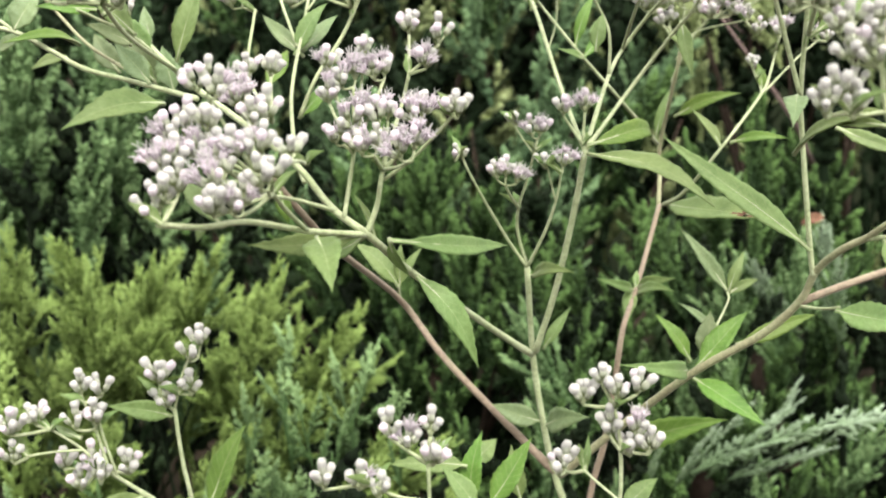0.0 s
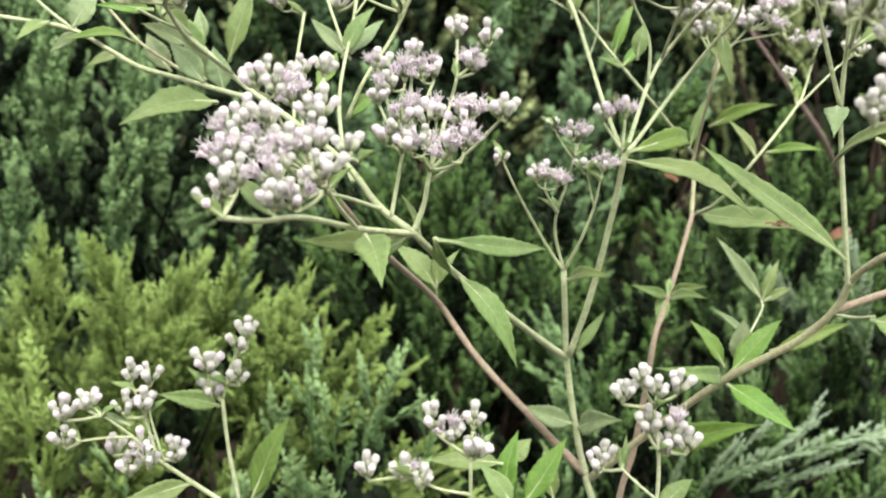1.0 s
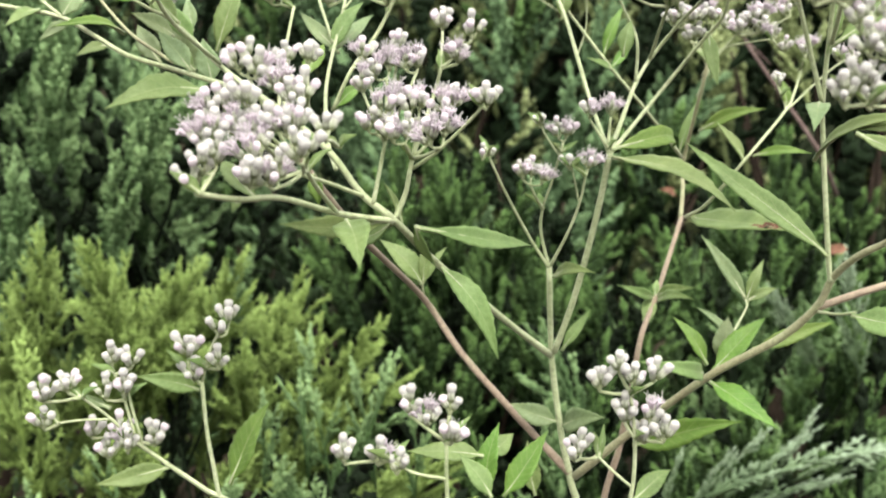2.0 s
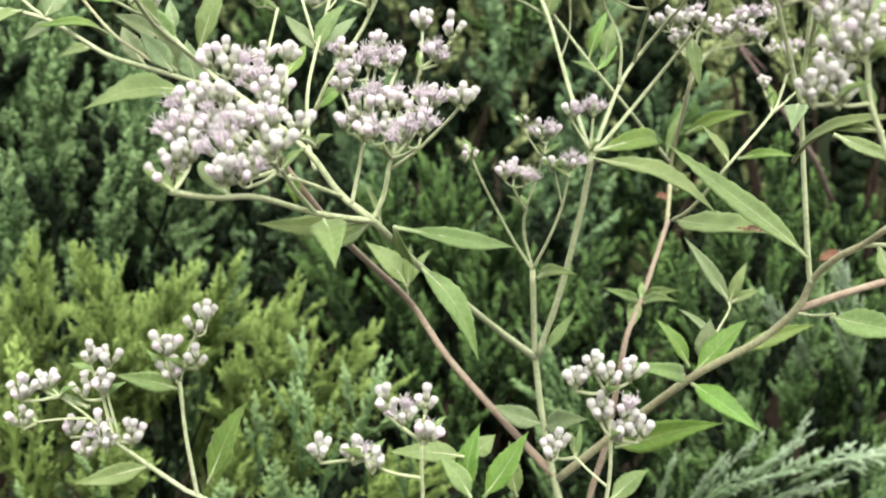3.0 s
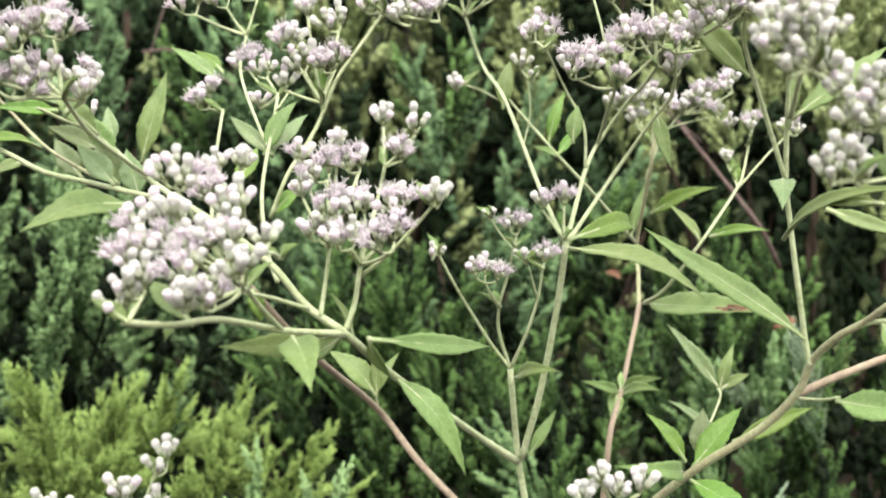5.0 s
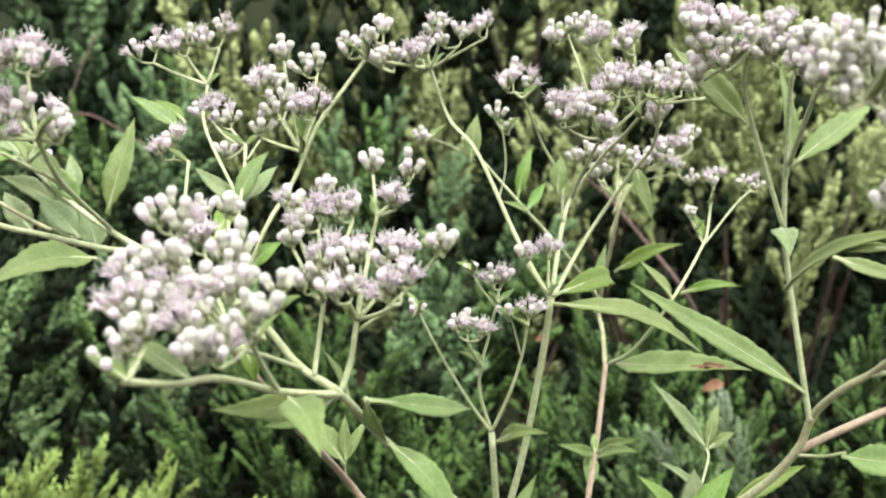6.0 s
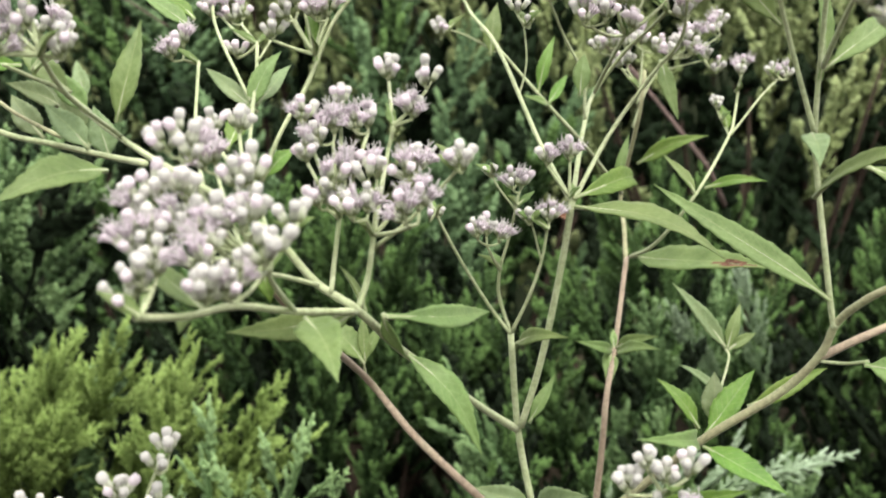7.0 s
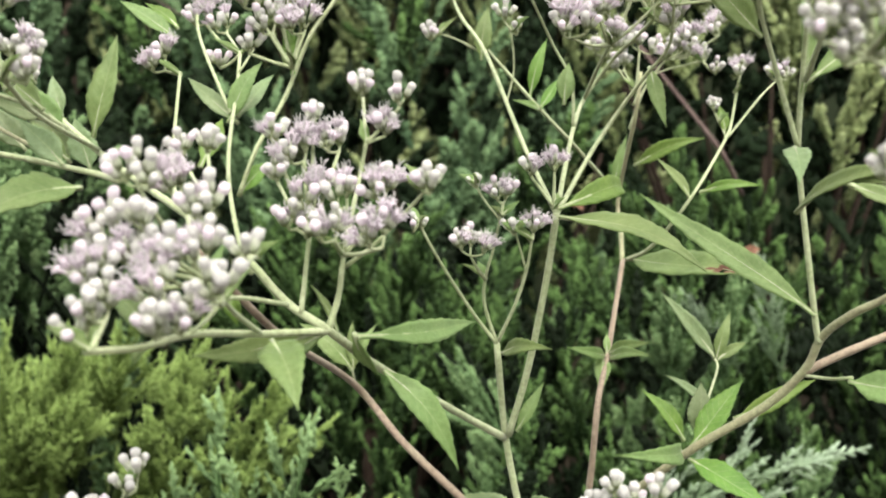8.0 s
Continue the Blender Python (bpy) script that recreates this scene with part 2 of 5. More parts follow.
def leaf(plant, base, tip, width, face=(0, -0.4, 1), bend=0.12, fold=0.25, mat=LEAF, hole=False, twist=0.0, name="leaf", n=30, half=3):
    """A lance-shaped toothed leaf from its stalk to its tip; face: the way that its upper side looks; bend: arch, as a share of its length."""
    base, tip = Vector(base), Vector(tip)
    axis = tip - base
    length = axis.length
    axis.normalize()
    up = Vector(face)
    up = (up - axis * up.dot(axis)).normalized()
    rnd = random.Random(int(abs(base.x * 9000 + base.z * 7000 + tip.y * 5000)))
    s = Shape()
    rows = []
    phase = rnd.uniform(0, 6)
    for i in range(n + 1):
        t = i / n
        c = base + axis * length * t + up * bend * length * math.sin(math.pi * t) + up * 0.02 * length * math.sin(5 * t + phase)
        c += axis.cross(up) * 0.035 * length * math.sin(math.pi * t + 0.6 * phase)
        u = Matrix.Rotation(twist * t, 3, axis) @ up
        side = axis.cross(u)
        w = 0.43 * width * (math.sin(math.pi * min(1, max(0, (t - 0.07) / 0.93)) ** 0.72) ** 1.05) * (1.12 - 0.25 * t)
        tooth = 0.0 if t < 0.2 else 0.04 * width * ((i % 3) / 2 - 0.4)
        w = max(w + (tooth if w > 0.09 * width else 0), 0.0007 * (1 - t) + 0.00015)
        row = []
        for k in range(-half, half + 1):
            q = k / half
            lift = abs(q) * fold * w + 0.05 * w * math.sin(t * 26 + q * 2 + phase) * abs(q)
            row.append(s.vert(c + side * w * q + u * lift, t, q))
        rows.append(row)
    for i, (r0, r1) in enumerate(zip(rows, rows[1:])):
        for k in range(2 * half):
            if hole and (i, k) in ((22, 3), (23, 3), (22, 4)):
                continue
            worn = hole and 19 <= i <= 26 and k in (2, 3, 4) and abs(i - 22.5) + 1.6 * abs(k - 3) < 4
            s.face((r0[k], r0[k + 1], r1[k + 1], r1[k]), 2 if worn else 0)
    nb = len(s.v)
    thick = 0.00035
    for row in rows:
        for idx in row:
            p = Vector(s.v[idx])
            s.vert(p - up * thick, s.along[idx], s.across[idx])
    for f, m in list(zip(s.f, s.m)):
        s.face([i + nb for i in f[::-1]], m)
    edge = [r[0] for r in rows], [r[-1] for r in rows]
    for a, b in zip(edge[0], edge[0][1:]):
        s.face((a, b, b + nb, a + nb))
    for a, b in zip(edge[1], edge[1][1:]):
        s.face((b, a, a + nb, b + nb))
    rib = [base + axis * length * t + up * (bend * length * math.sin(math.pi * t) + 0.02 * length * math.sin(5 * t + phase) - 0.0005)
           + axis.cross(up) * 0.035 * length * math.sin(math.pi * t + 0.6 * phase) for t in (0, 0.1, 0.25, 0.4, 0.55, 0.7, 0.82)]
    s.tube(rib, [0.0009, 0.0008, 0.0007, 0.0006, 0.0005, 0.0004, 0.0002], 5, 1)
    return part(name, s.mesh(name, [mat, STEM_GREEN, DEAD_LEAF]), plant)


def head_mesh(seed, openness):
    """One small flower head along z: a slender pale cup that swells upward, with a round closed bead, or with open florets and long curling threads."""
    rnd = random.Random(seed)
    s = Shape()
    long_ = rnd.uniform(0.95, 1.15)
    s.lathe((0, 0, 0), (0, 0, 1), [(0, 0.0004), (0.0007 * long_, 0.00064), (0.0017 * long_, 0.00090), (0.0026 * long_, 0.00106), (0.0033 * long_, 0.00110), (0.0036 * long_, 0.00100)], 8, 0)
    for k in range(6):
        q = 2 * math.pi * k / 6 + rnd.uniform(-0.25, 0.25)
        d = Vector((math.cos(q), math.sin(q), 0))
        s.tube([d * 0.0006 + Vector((0, 0, 0.0003)), d * 0.00093 + Vector((0, 0, 0.0017 * long_)), d * 0.00112 + Vector((0, 0, rnd.uniform(0.0028, 0.0036) * long_))],
               [0.0003, 0.00038, 0.0001], 4, 0)
    if openness < 0.5:
        lobes, turn = rnd.choice((4, 5)), rnd.uniform(0, 6)
        wide = rnd.uniform(0.92, 1.08)
        rings = []
        for z, r, dent in ((0.0031, 0.00105, 0), (0.0036, 0.00136, 0.02), (0.0042, 0.00152, 0.04), (0.0048, 0.00147, 0.07), (0.0053, 0.00120, 0.10), (0.0056, 0.00074, 0.14), (0.0057, 0.00025, 0.05)):
            ring = []
            for k in range(9):
                q = 2 * math.pi * k / 9
                w = math.cos(lobes * q + turn)
                ring.append(s.vert((r * wide * (1 + dent * w) * math.cos(q), r * wide * (1 + dent * w) * math.sin(q), z * long_ + 0.0012 * dent * w), z / 0.006))
            rings.append(ring)
        for r0, r1 in zip(rings, rings[1:]):
            for k in range(9):
                s.face((r0[k], r0[(k + 1) % 9], r1[(k + 1) % 9], r1[k]), 1)
        s.face(rings[-1], 1)
        return s
    for k in range(6):
        q = 2 * math.pi * k / 5 + rnd.uniform(-0.3, 0.3)
        r = 0.00085 if k else 0.0
        out = Vector((math.cos(q), math.sin(q), 0))
        a = out * r + Vector((0, 0, 0.0029))
        b = out * r * 1.9 + Vector((0, 0, 0.0050 + rnd.uniform(-0.0004, 0.0005)))
        d = (b - a).normalized()
        size = rnd.uniform(0.00052, 0.00068)
        s.tube([a, a.lerp(b, 0.55), b, b + d * size * 0.8], [size * 0.7, size * 0.8, size * 1.15, size * 1.1], 5, 1)
        side = d.orthogonal().normalized()
        for j in range(4):
            w = Matrix.Rotation(j * 1.5708 + q, 3, d) @ side
            p0 = b + d * size * 0.6
            s.tube([p0 + w * size * 0.8, p0 + w * size * 1.5 + d * size * 0.9, p0 + w * size * 2.1 + d * size * 0.8], [size * 0.45, size * 0.4, size * 0.1], 3, 1, False)
        for j in range(2):
            turn = rnd.uniform(0, 6.28)
            w = Matrix.Rotation(turn, 3, d) @ side
            reach = rnd.uniform(0.0018, 0.0030)
            s.tube([b, b + d * reach * 0.5 + w * reach * 0.08, b + d * reach * 0.85 + w * reach * 0.16, b + d * reach * 1.1 + w * reach * 0.34],
                   [0.00016, 0.00015, 0.00014, 0.00012], 3, 2)
    return s


BUDS = [head_mesh(i, 0.0).mesh("flower", [CUP, PETAL_WHITE, PETAL_WHITE]) for i in range(4)]
HALF = [head_mesh(20 + i, 0.0).mesh("flower", [CUP, PETAL_PINK, PETAL_PINK]) for i in range(3)]
OPEN = [head_mesh(40 + i, 1.0).mesh("flower", [CUP, PETAL_PINK, PETAL_WHITE]) for i in range(4)]


def flower_cluster(plant, base, tufts, size=1.0, up=(0, -0.1, 1), seed=1, r=0.0008):
    """Stalks with tight bunches of small flowers. tufts: for each, its centre, radius, number of flowers and the share that is open."""
    rnd = random.Random(seed)
    base, up = Vector(base), Vector(up).normalized()
    side = up.orthogonal().normalized()
    fwd = up.cross(side)
    s = Shape()
    heads = []
    for centre, rad, count, share in tufts:
        c = Vector(centre)
        foot = c - up * (0.35 * rad + 0.0042 * size)
        mid = base.lerp(foot, 0.5) + up * rnd.uniform(-0.08, 0.02) * (foot - base).length
        s.tube(flowing([base, mid, foot], 7), [r * 1.25, r * 1.2, r * 1.1, r, r, r * 0.9, r * 0.9], 6)
        count = max(2, round(count * 0.95))
        groups = max(1, round(count / 4.6))
        for k in range(groups):
            q = k * 2.39996 + rnd.uniform(0, 1)
            out = (side * math.cos(q) + fwd * math.sin(q)) * (math.sqrt((k + 0.3) / groups) if groups > 1 else 0.0)
            g = foot + out * rad * 0.74 + up * (0.55 * (1 - out.length_squared) - 0.15 + rnd.uniform(-0.2, 0.2)) * rad * (groups > 1)
            if groups > 1:
                s.tube(flowing([foot, foot.lerp(g, 0.5) - up * 0.0004, g], 4), [r * 0.85, r * 0.75, r * 0.7, r * 0.75], 5)
            n = count // groups + (1 if k < count % groups else 0)
            axis = (up + out * 0.34 + Vector((rnd.uniform(-1, 1), rnd.uniform(-1, 1), 0)) * 0.12).normalized()
            a1 = axis.orthogonal().normalized()
            a2 = axis.cross(a1)
            start = rnd.uniform(0, 6)
            for j in range(n):
                spread = 0.0 if (j == 0 and n > 3) else rnd.uniform(0.4, 0.85)
                p = start + 2 * math.pi * j / max(1, n - (n > 3))
                way = (axis + (a1 * math.cos(p) + a2 * math.sin(p)) * spread).normalized()
                k_size = size * rnd.uniform(0.68, 0.93)
                lift = rnd.uniform(0.0008, 0.0034) + (0.0016 if spread == 0 else 0)
                stalk = g + way * lift
                s.tube([g, g.lerp(stalk, 0.6), stalk + way * 0.0003], [r * 0.7, r * 0.6, r * 0.6], 5)
                heads.append((stalk, way, k_size, rnd.random() < 0.75 * share))
    for k in range(2):
        q = rnd.uniform(0, 6.28)
        d = (side * math.cos(q) + fwd * math.sin(q) + up * 0.7).normalized()
        leaf(plant, base, base + d * rnd.uniform(0.007, 0.013), rnd.uniform(0.0025, 0.004), (d.x * -0.3, -0.9, 0.6), 0.1, 0.3, LEAF, name="bract", n=9, half=1)
    ob = part("flower_stalk", s.mesh("flower_stalk", [STEM_GREEN]), plant)
    for p, way, k_size, is_open in heads:
        kind = OPEN if is_open else (HALF if rnd.random() < min(0.8, 0.1 + 0.6 * share_pink(tufts)) else BUDS)
        m = Matrix.Translation(p) @ way.to_track_quat("Z", "Y").to_matrix().to_4x4() @ Matrix.Rotation(rnd.uniform(0, 6.28), 4, "Z") @ Matrix.Scale(k_size, 4)
        part("flower", rnd.choice(kind), ob, at=m)
    return ob


def share_pink(tufts):
    return 1.3 * sum(t[3] for t in tufts) / len(tufts)

# ---- the main wildflower: a forked stem with flower heads ----
plant = thing("flowering_wildflower", "tall branching wildflower with clusters of tiny white-pink flowers", "wildflower")
stem(plant, [(0.203, 0.090, -0.020), (0.184, 0.090, 0.400), (0.164, 0.090, 0.820), (0.1385, 0.0900, 0.9197), (0.1321, 0.0900, 0.9445), (0.1255, 0.0900, 0.9812), (0.1209, 0.0770, 1.0264)], 0.0025, 0.0015, STEM_GREEN)
stem(plant, [(0.1263, 0.0880, 0.9844), (0.1336, 0.0800, 1.0143), (0.1398, 0.0700, 1.0519), (0.1426, 0.0600, 1.0804)], 0.0018, 0.0016, STEM_GREEN)
stem(plant, [(0.1375, 0.0900, 0.9252), (0.1151, 0.1000, 0.9447), (0.0841, 0.1100, 0.9744), (0.0628, 0.1150, 1.0014), (0.0424, 0.0300, 1.0422), (0.0317, 0.0000, 1.0629), (0.0182, -0.0100, 1.0829)], 0.0021, 0.0012, STEM_BROWN)
stem(plant, [(-0.0047, 0.0000, 1.1030), (-0.0183, 0.0200, 1.1041), (-0.0364, 0.0200, 1.1087), (-0.0519, 0.0200, 1.1126), (-0.0639, 0.0200, 1.1190), (-0.0781, 0.0200, 1.1262), (-0.0957, 0.0200, 1.1289), (-0.1178, 0.0200, 1.1315)], 0.0013, 0.0010, STEM_GREEN)
stem(plant, [(-0.0777, 0.0200, 1.1262), (-0.0879, 0.0200, 1.1340), (-0.0975, 0.0200, 1.1427)], 0.0009, 0.0007, STEM_GREEN)
stem(plant, [(-0.0397, 0.0400, 1.1105), (-0.0595, 0.0500, 1.1207), (-0.0747, 0.0600, 1.1328), (-0.0888, 0.0600, 1.1487), (-0.1028, 0.0600, 1.1622)], 0.0009, 0.0007, STEM_MIXED)
stem(plant, [(0.1397, 0.0900, 0.9239), (0.1646, 0.0700, 0.9565), (0.1893, 0.0450, 0.9892), (0.2125, 0.0300, 1.0103), (0.2236, 0.0200, 1.0266), (0.2269, 0.0140, 1.0398), (0.2306, 0.0000, 1.0506), (0.2366, -0.0100, 1.0576), (0.2400, -0.0200, 1.0646), (0.2493, -0.0300, 1.0741)], 0.0023, 0.0013, STEM_MIXED)
stem(plant, [(0.2264, 0.0140, 1.0380), (0.2250, 0.0140, 1.0425), (0.2208, 0.0120, 1.0663), (0.2163, 0.0100, 1.0942), (0.2141, 0.0070, 1.1069), (0.2120, 0.0000, 1.1280), (0.2097, -0.0100, 1.1531), (0.2118, -0.0100, 1.1604)], 0.0014, 0.0009, STEM_GREEN)
stem(plant, [(0.2142, 0.0070, 1.1058), (0.2022, 0.0000, 1.1357), (0.1938, -0.0100, 1.1532), (0.1916, -0.0200, 1.1642)], 0.0011, 0.0008, STEM_GREEN)
stem(plant, [(0.2130, 0.0000, 1.1280), (0.2068, -0.0300, 1.1435), (0.2024, -0.0500, 1.1510)], 0.0011, 0.0009, STEM_GREEN)
stem(plant, [(0.2366, -0.0100, 1.0570), (0.2408, -0.0150, 1.0583), (0.2508, -0.0200, 1.0589)], 0.0012, 0.0010, STEM_GREEN)
stem(plant, [(0.2236, 0.0200, 1.0261), (0.2382, 0.0200, 1.0323), (0.2570, 0.0200, 1.0393), (0.2808, 0.0200, 1.0473)], 0.0017, 0.0015, STEM_BROWN)
stem(plant, [(0.1250, 0.0900, 0.9825), (0.1042, 0.0600, 1.0035), (0.0742, 0.0000, 1.0393), (0.0596, -0.0320, 1.0599), (0.0474, -0.0300, 1.0685), (0.0355, -0.0300, 1.0829), (0.0170, -0.0200, 1.0952), (-0.0100, 0.0200, 1.1062), (-0.0327, 0.0500, 1.1186), (-0.0563, 0.0700, 1.1376), (-0.0761, 0.0800, 1.1548)], 0.0018, 0.0011, STEM_GREEN)
stem(plant, [(0.0596, -0.0320, 1.0599), (0.0425, -0.0500, 1.0640), (0.0294, -0.0840, 1.0726), (0.0204, -0.1000, 1.0737), (0.0111, -0.1130, 1.0764)], 0.0013, 0.0010, STEM_GREEN)
stem(plant, [(0.0418, -0.0520, 1.0648), (0.0389, -0.0750, 1.0749), (0.0375, -0.0900, 1.0822)], 0.0010, 0.0008, STEM_GREEN)
stem(plant, [(0.0484, -0.0300, 1.0676), (0.0386, -0.0500, 1.0741), (0.0328, -0.0700, 1.0786), (0.0311, -0.0800, 1.0828)], 0.0009, 0.0007, STEM_GREEN)
stem(plant, [(0.0596, -0.0320, 1.0607), (0.0628, -0.0300, 1.0700), (0.0648, -0.0300, 1.0818), (0.0700, -0.0100, 1.1029), (0.0724, -0.0100, 1.1130)], 0.0012, 0.0007, STEM_GREEN)
stem(plant, [(0.0649, -0.0300, 1.0783), (0.0738, -0.0350, 1.0854), (0.0833, -0.0400, 1.0954), (0.0883, -0.0450, 1.1014)], 0.0008, 0.0006, STEM_GREEN)
stem(plant, [(0.0518, -0.0330, 1.0656), (0.0532, -0.0300, 1.0756), (0.0550, -0.0300, 1.0874)], 0.0010, 0.0008, STEM_GREEN)
stem(plant, [(0.0367, -0.0200, 1.0758), (0.0307, 0.0000, 1.0847), (0.0251, 0.0300, 1.1045), (0.0262, 0.0600, 1.1315), (0.0255, 0.0800, 1.1434)], 0.0010, 0.0008, STEM_GREEN)
stem(plant, [(0.0293, 0.0200, 1.0947), (0.0360, 0.0200, 1.1104), (0.0455, 0.0300, 1.1269), (0.0539, 0.0300, 1.1455), (0.0614, 0.0300, 1.1557), (0.0715, 0.0300, 1.1692)], 0.0010, 0.0008, STEM_GREEN)
stem(plant, [(0.0139, -0.0100, 1.0969), (0.0069, 0.0300, 1.1089), (0.0051, 0.0650, 1.1361)], 0.0008, 0.0007, STEM_GREEN)
stem(plant, [(0.0265, 0.0650, 1.1356), (0.0317, 0.0700, 1.1439)], 0.0006, 0.0005, STEM_GREEN)
stem(plant, [(-0.0178, 0.0310, 1.1107), (-0.0217, -0.0200, 1.1241), (-0.0215, -0.0500, 1.1350)], 0.0010, 0.0008, STEM_GREEN)
stem(plant, [(-0.0228, 0.0100, 1.1193), (-0.0299, 0.0000, 1.1269), (-0.0335, -0.0100, 1.1295), (-0.0396, -0.0200, 1.1336)], 0.0009, 0.0007, STEM_GREEN)
stem(plant, [(-0.0294, 0.0100, 1.1242), (-0.0397, 0.0200, 1.1397), (-0.0457, 0.0200, 1.1523)], 0.0008, 0.0006, STEM_GREEN)
stem(plant, [(0.1209, 0.0770, 1.0264), (0.1120, 0.0750, 1.0389), (0.1013, 0.0700, 1.0569), (0.0952, 0.0650, 1.0683), (0.0905, 0.0620, 1.0781)], 0.0009, 0.0006, STEM_GREEN)
stem(plant, [(0.1209, 0.0770, 1.0264), (0.1161, 0.0750, 1.0429), (0.1162, 0.0700, 1.0548), (0.1193, 0.0680, 1.0663), (0.1222, 0.0650, 1.0801)], 0.0009, 0.0006, STEM_GREEN)
stem(plant, [(0.1214, 0.0770, 1.0274), (0.1278, 0.0700, 1.0440), (0.1317, 0.0650, 1.0584), (0.1331, 0.0600, 1.0712)], 0.0009, 0.0006, STEM_GREEN)
stem(plant, [(0.1224, 0.0650, 1.0765), (0.1147, 0.0650, 1.0872), (0.1128, 0.0650, 1.0919)], 0.0005, 0.0004, STEM_GREEN)
stem(plant, [(0.1312, 0.0650, 1.0584), (0.1281, 0.0620, 1.0696), (0.1263, 0.0600, 1.0746)], 0.0005, 0.0004, STEM_GREEN)
stem(plant, [(0.1423, 0.0600, 1.0804), (0.1345, 0.0850, 1.1030), (0.1226, 0.1150, 1.1414), (0.1146, 0.1500, 1.1599), (0.1066, 0.1500, 1.1832), (0.1034, 0.1500, 1.1986)], 0.0012, 0.0008, STEM_GREEN)
stem(plant, [(0.1426, 0.0600, 1.0804), (0.1492, 0.0800, 1.0942), (0.1566, 0.1000, 1.1098), (0.1651, 0.1200, 1.1213), (0.1759, 0.1100, 1.1380), (0.1801, 0.0900, 1.1455), (0.1806, 0.0650, 1.1514)], 0.0013, 0.0008, STEM_GREEN)
stem(plant, [(0.1651, 0.1200, 1.1213), (0.1632, 0.0850, 1.1330), (0.1619, 0.0550, 1.1422)], 0.0010, 0.0008, STEM_GREEN)
stem(plant, [(0.1426, 0.0600, 1.0799), (0.1652, 0.0950, 1.1037), (0.1819, 0.0900, 1.1280), (0.1890, 0.0750, 1.1410), (0.1870, 0.0600, 1.1560)], 0.0012, 0.0007, STEM_GREEN)
flower_cluster(plant, (0.1870, 0.0600, 1.1560), [
    ((0.1960, 0.0600, 1.1660), 0.0060, 7, 0.2),
    ((0.2050, 0.0600, 1.1650), 0.0062, 8, 0.4),
    ((0.1910, 0.0600, 1.1720), 0.0050, 5, 0.2)], 1.2, (0, -0.1, 1), 46, 0.00060)
stem(plant, [(0.1566, 0.1000, 1.1098), (0.1558, 0.1000, 1.1288), (0.1484, 0.1000, 1.1437), (0.1367, 0.0800, 1.1613)], 0.0009, 0.0006, STEM_GREEN)
flower_cluster(plant, (0.0310, -0.0700, 1.0829), [
    ((0.0175, -0.0800, 1.1152), 0.0050, 13, 0.1),
    ((0.0226, -0.0500, 1.1092), 0.0046, 8, 0.8),
    ((0.0111, -0.0850, 1.1026), 0.0048, 10, 0.2),
    ((0.0198, -0.0900, 1.1049), 0.0036, 6, 0.1),
    ((0.0335, -0.0800, 1.1057), 0.0040, 8, 0.2),
    ((0.0125, -0.1000, 1.0950), 0.0048, 12, 0.4),
    ((0.0189, -0.0900, 1.0972), 0.0041, 9, 0.6),
    ((0.0277, -0.1000, 1.0955), 0.0046, 11, 0.7),
    ((0.0356, -0.1000, 1.0986), 0.0038, 8, 0.2),
    ((0.0264, -0.1050, 1.0913), 0.0038, 8, 0.5)], 1.2, (0, -0.1, 1), 11, 0.00060)
flower_cluster(plant, (0.0292, -0.0400, 1.0985), [
    ((0.0200, -0.0300, 1.1175), 0.0039, 5, 0),
    ((0.0273, -0.0300, 1.1187), 0.0042, 5, 0)], 1.2, (0, -0.1, 1), 12, 0.00060)
flower_cluster(plant, (0.0375, -0.0900, 1.0819), [
    ((0.0404, -0.1130, 1.0922), 0.0034, 8, 0),
    ((0.0263, -0.1150, 1.0849), 0.0030, 6, 0),
    ((0.0329, -0.1100, 1.0850), 0.0039, 9, 0.1)], 1.2, (0, -0.1, 1), 13, 0.00060)
flower_cluster(plant, (0.0119, -0.1130, 1.0764), [
    ((0.0096, -0.1070, 1.0838), 0.0041, 7, 0),
    ((0.0142, -0.1070, 1.0880), 0.0041, 7, 0)], 1.2, (0, -0.1, 1), 14, 0.00060)
flower_cluster(plant, (0.0427, -0.0600, 1.0870), [
    ((0.0452, -0.1050, 1.0981), 0.0025, 3, 0)], 1.2, (0, -0.1, 1), 15, 0.00060)
flower_cluster(plant, (0.0724, -0.0100, 1.1130), [
    ((0.0718, 0.0000, 1.1335), 0.0054, 6, 0),
    ((0.0829, -0.0100, 1.1297), 0.0032, 4, 0),
    ((0.0783, -0.0100, 1.1216), 0.0049, 6, 0.8)], 1.2, (0, -0.1, 1), 16, 0.00060)
flower_cluster(plant, (0.0648, -0.0300, 1.0818), [
    ((0.0663, -0.0300, 1.1022), 0.0050, 7, 0.3),
    ((0.0769, -0.0300, 1.1054), 0.0066, 9, 0.7),
    ((0.0625, -0.0400, 1.0948), 0.0061, 10, 0.3),
    ((0.0758, -0.0600, 1.0952), 0.0057, 9, 0.8)], 1.2, (0, -0.1, 1), 17, 0.00060)
flower_cluster(plant, (0.0883, -0.0450, 1.1014), [
    ((0.0896, -0.0450, 1.1064), 0.0033, 5, 0.2)], 1.2, (0, -0.1, 1), 18, 0.00060)
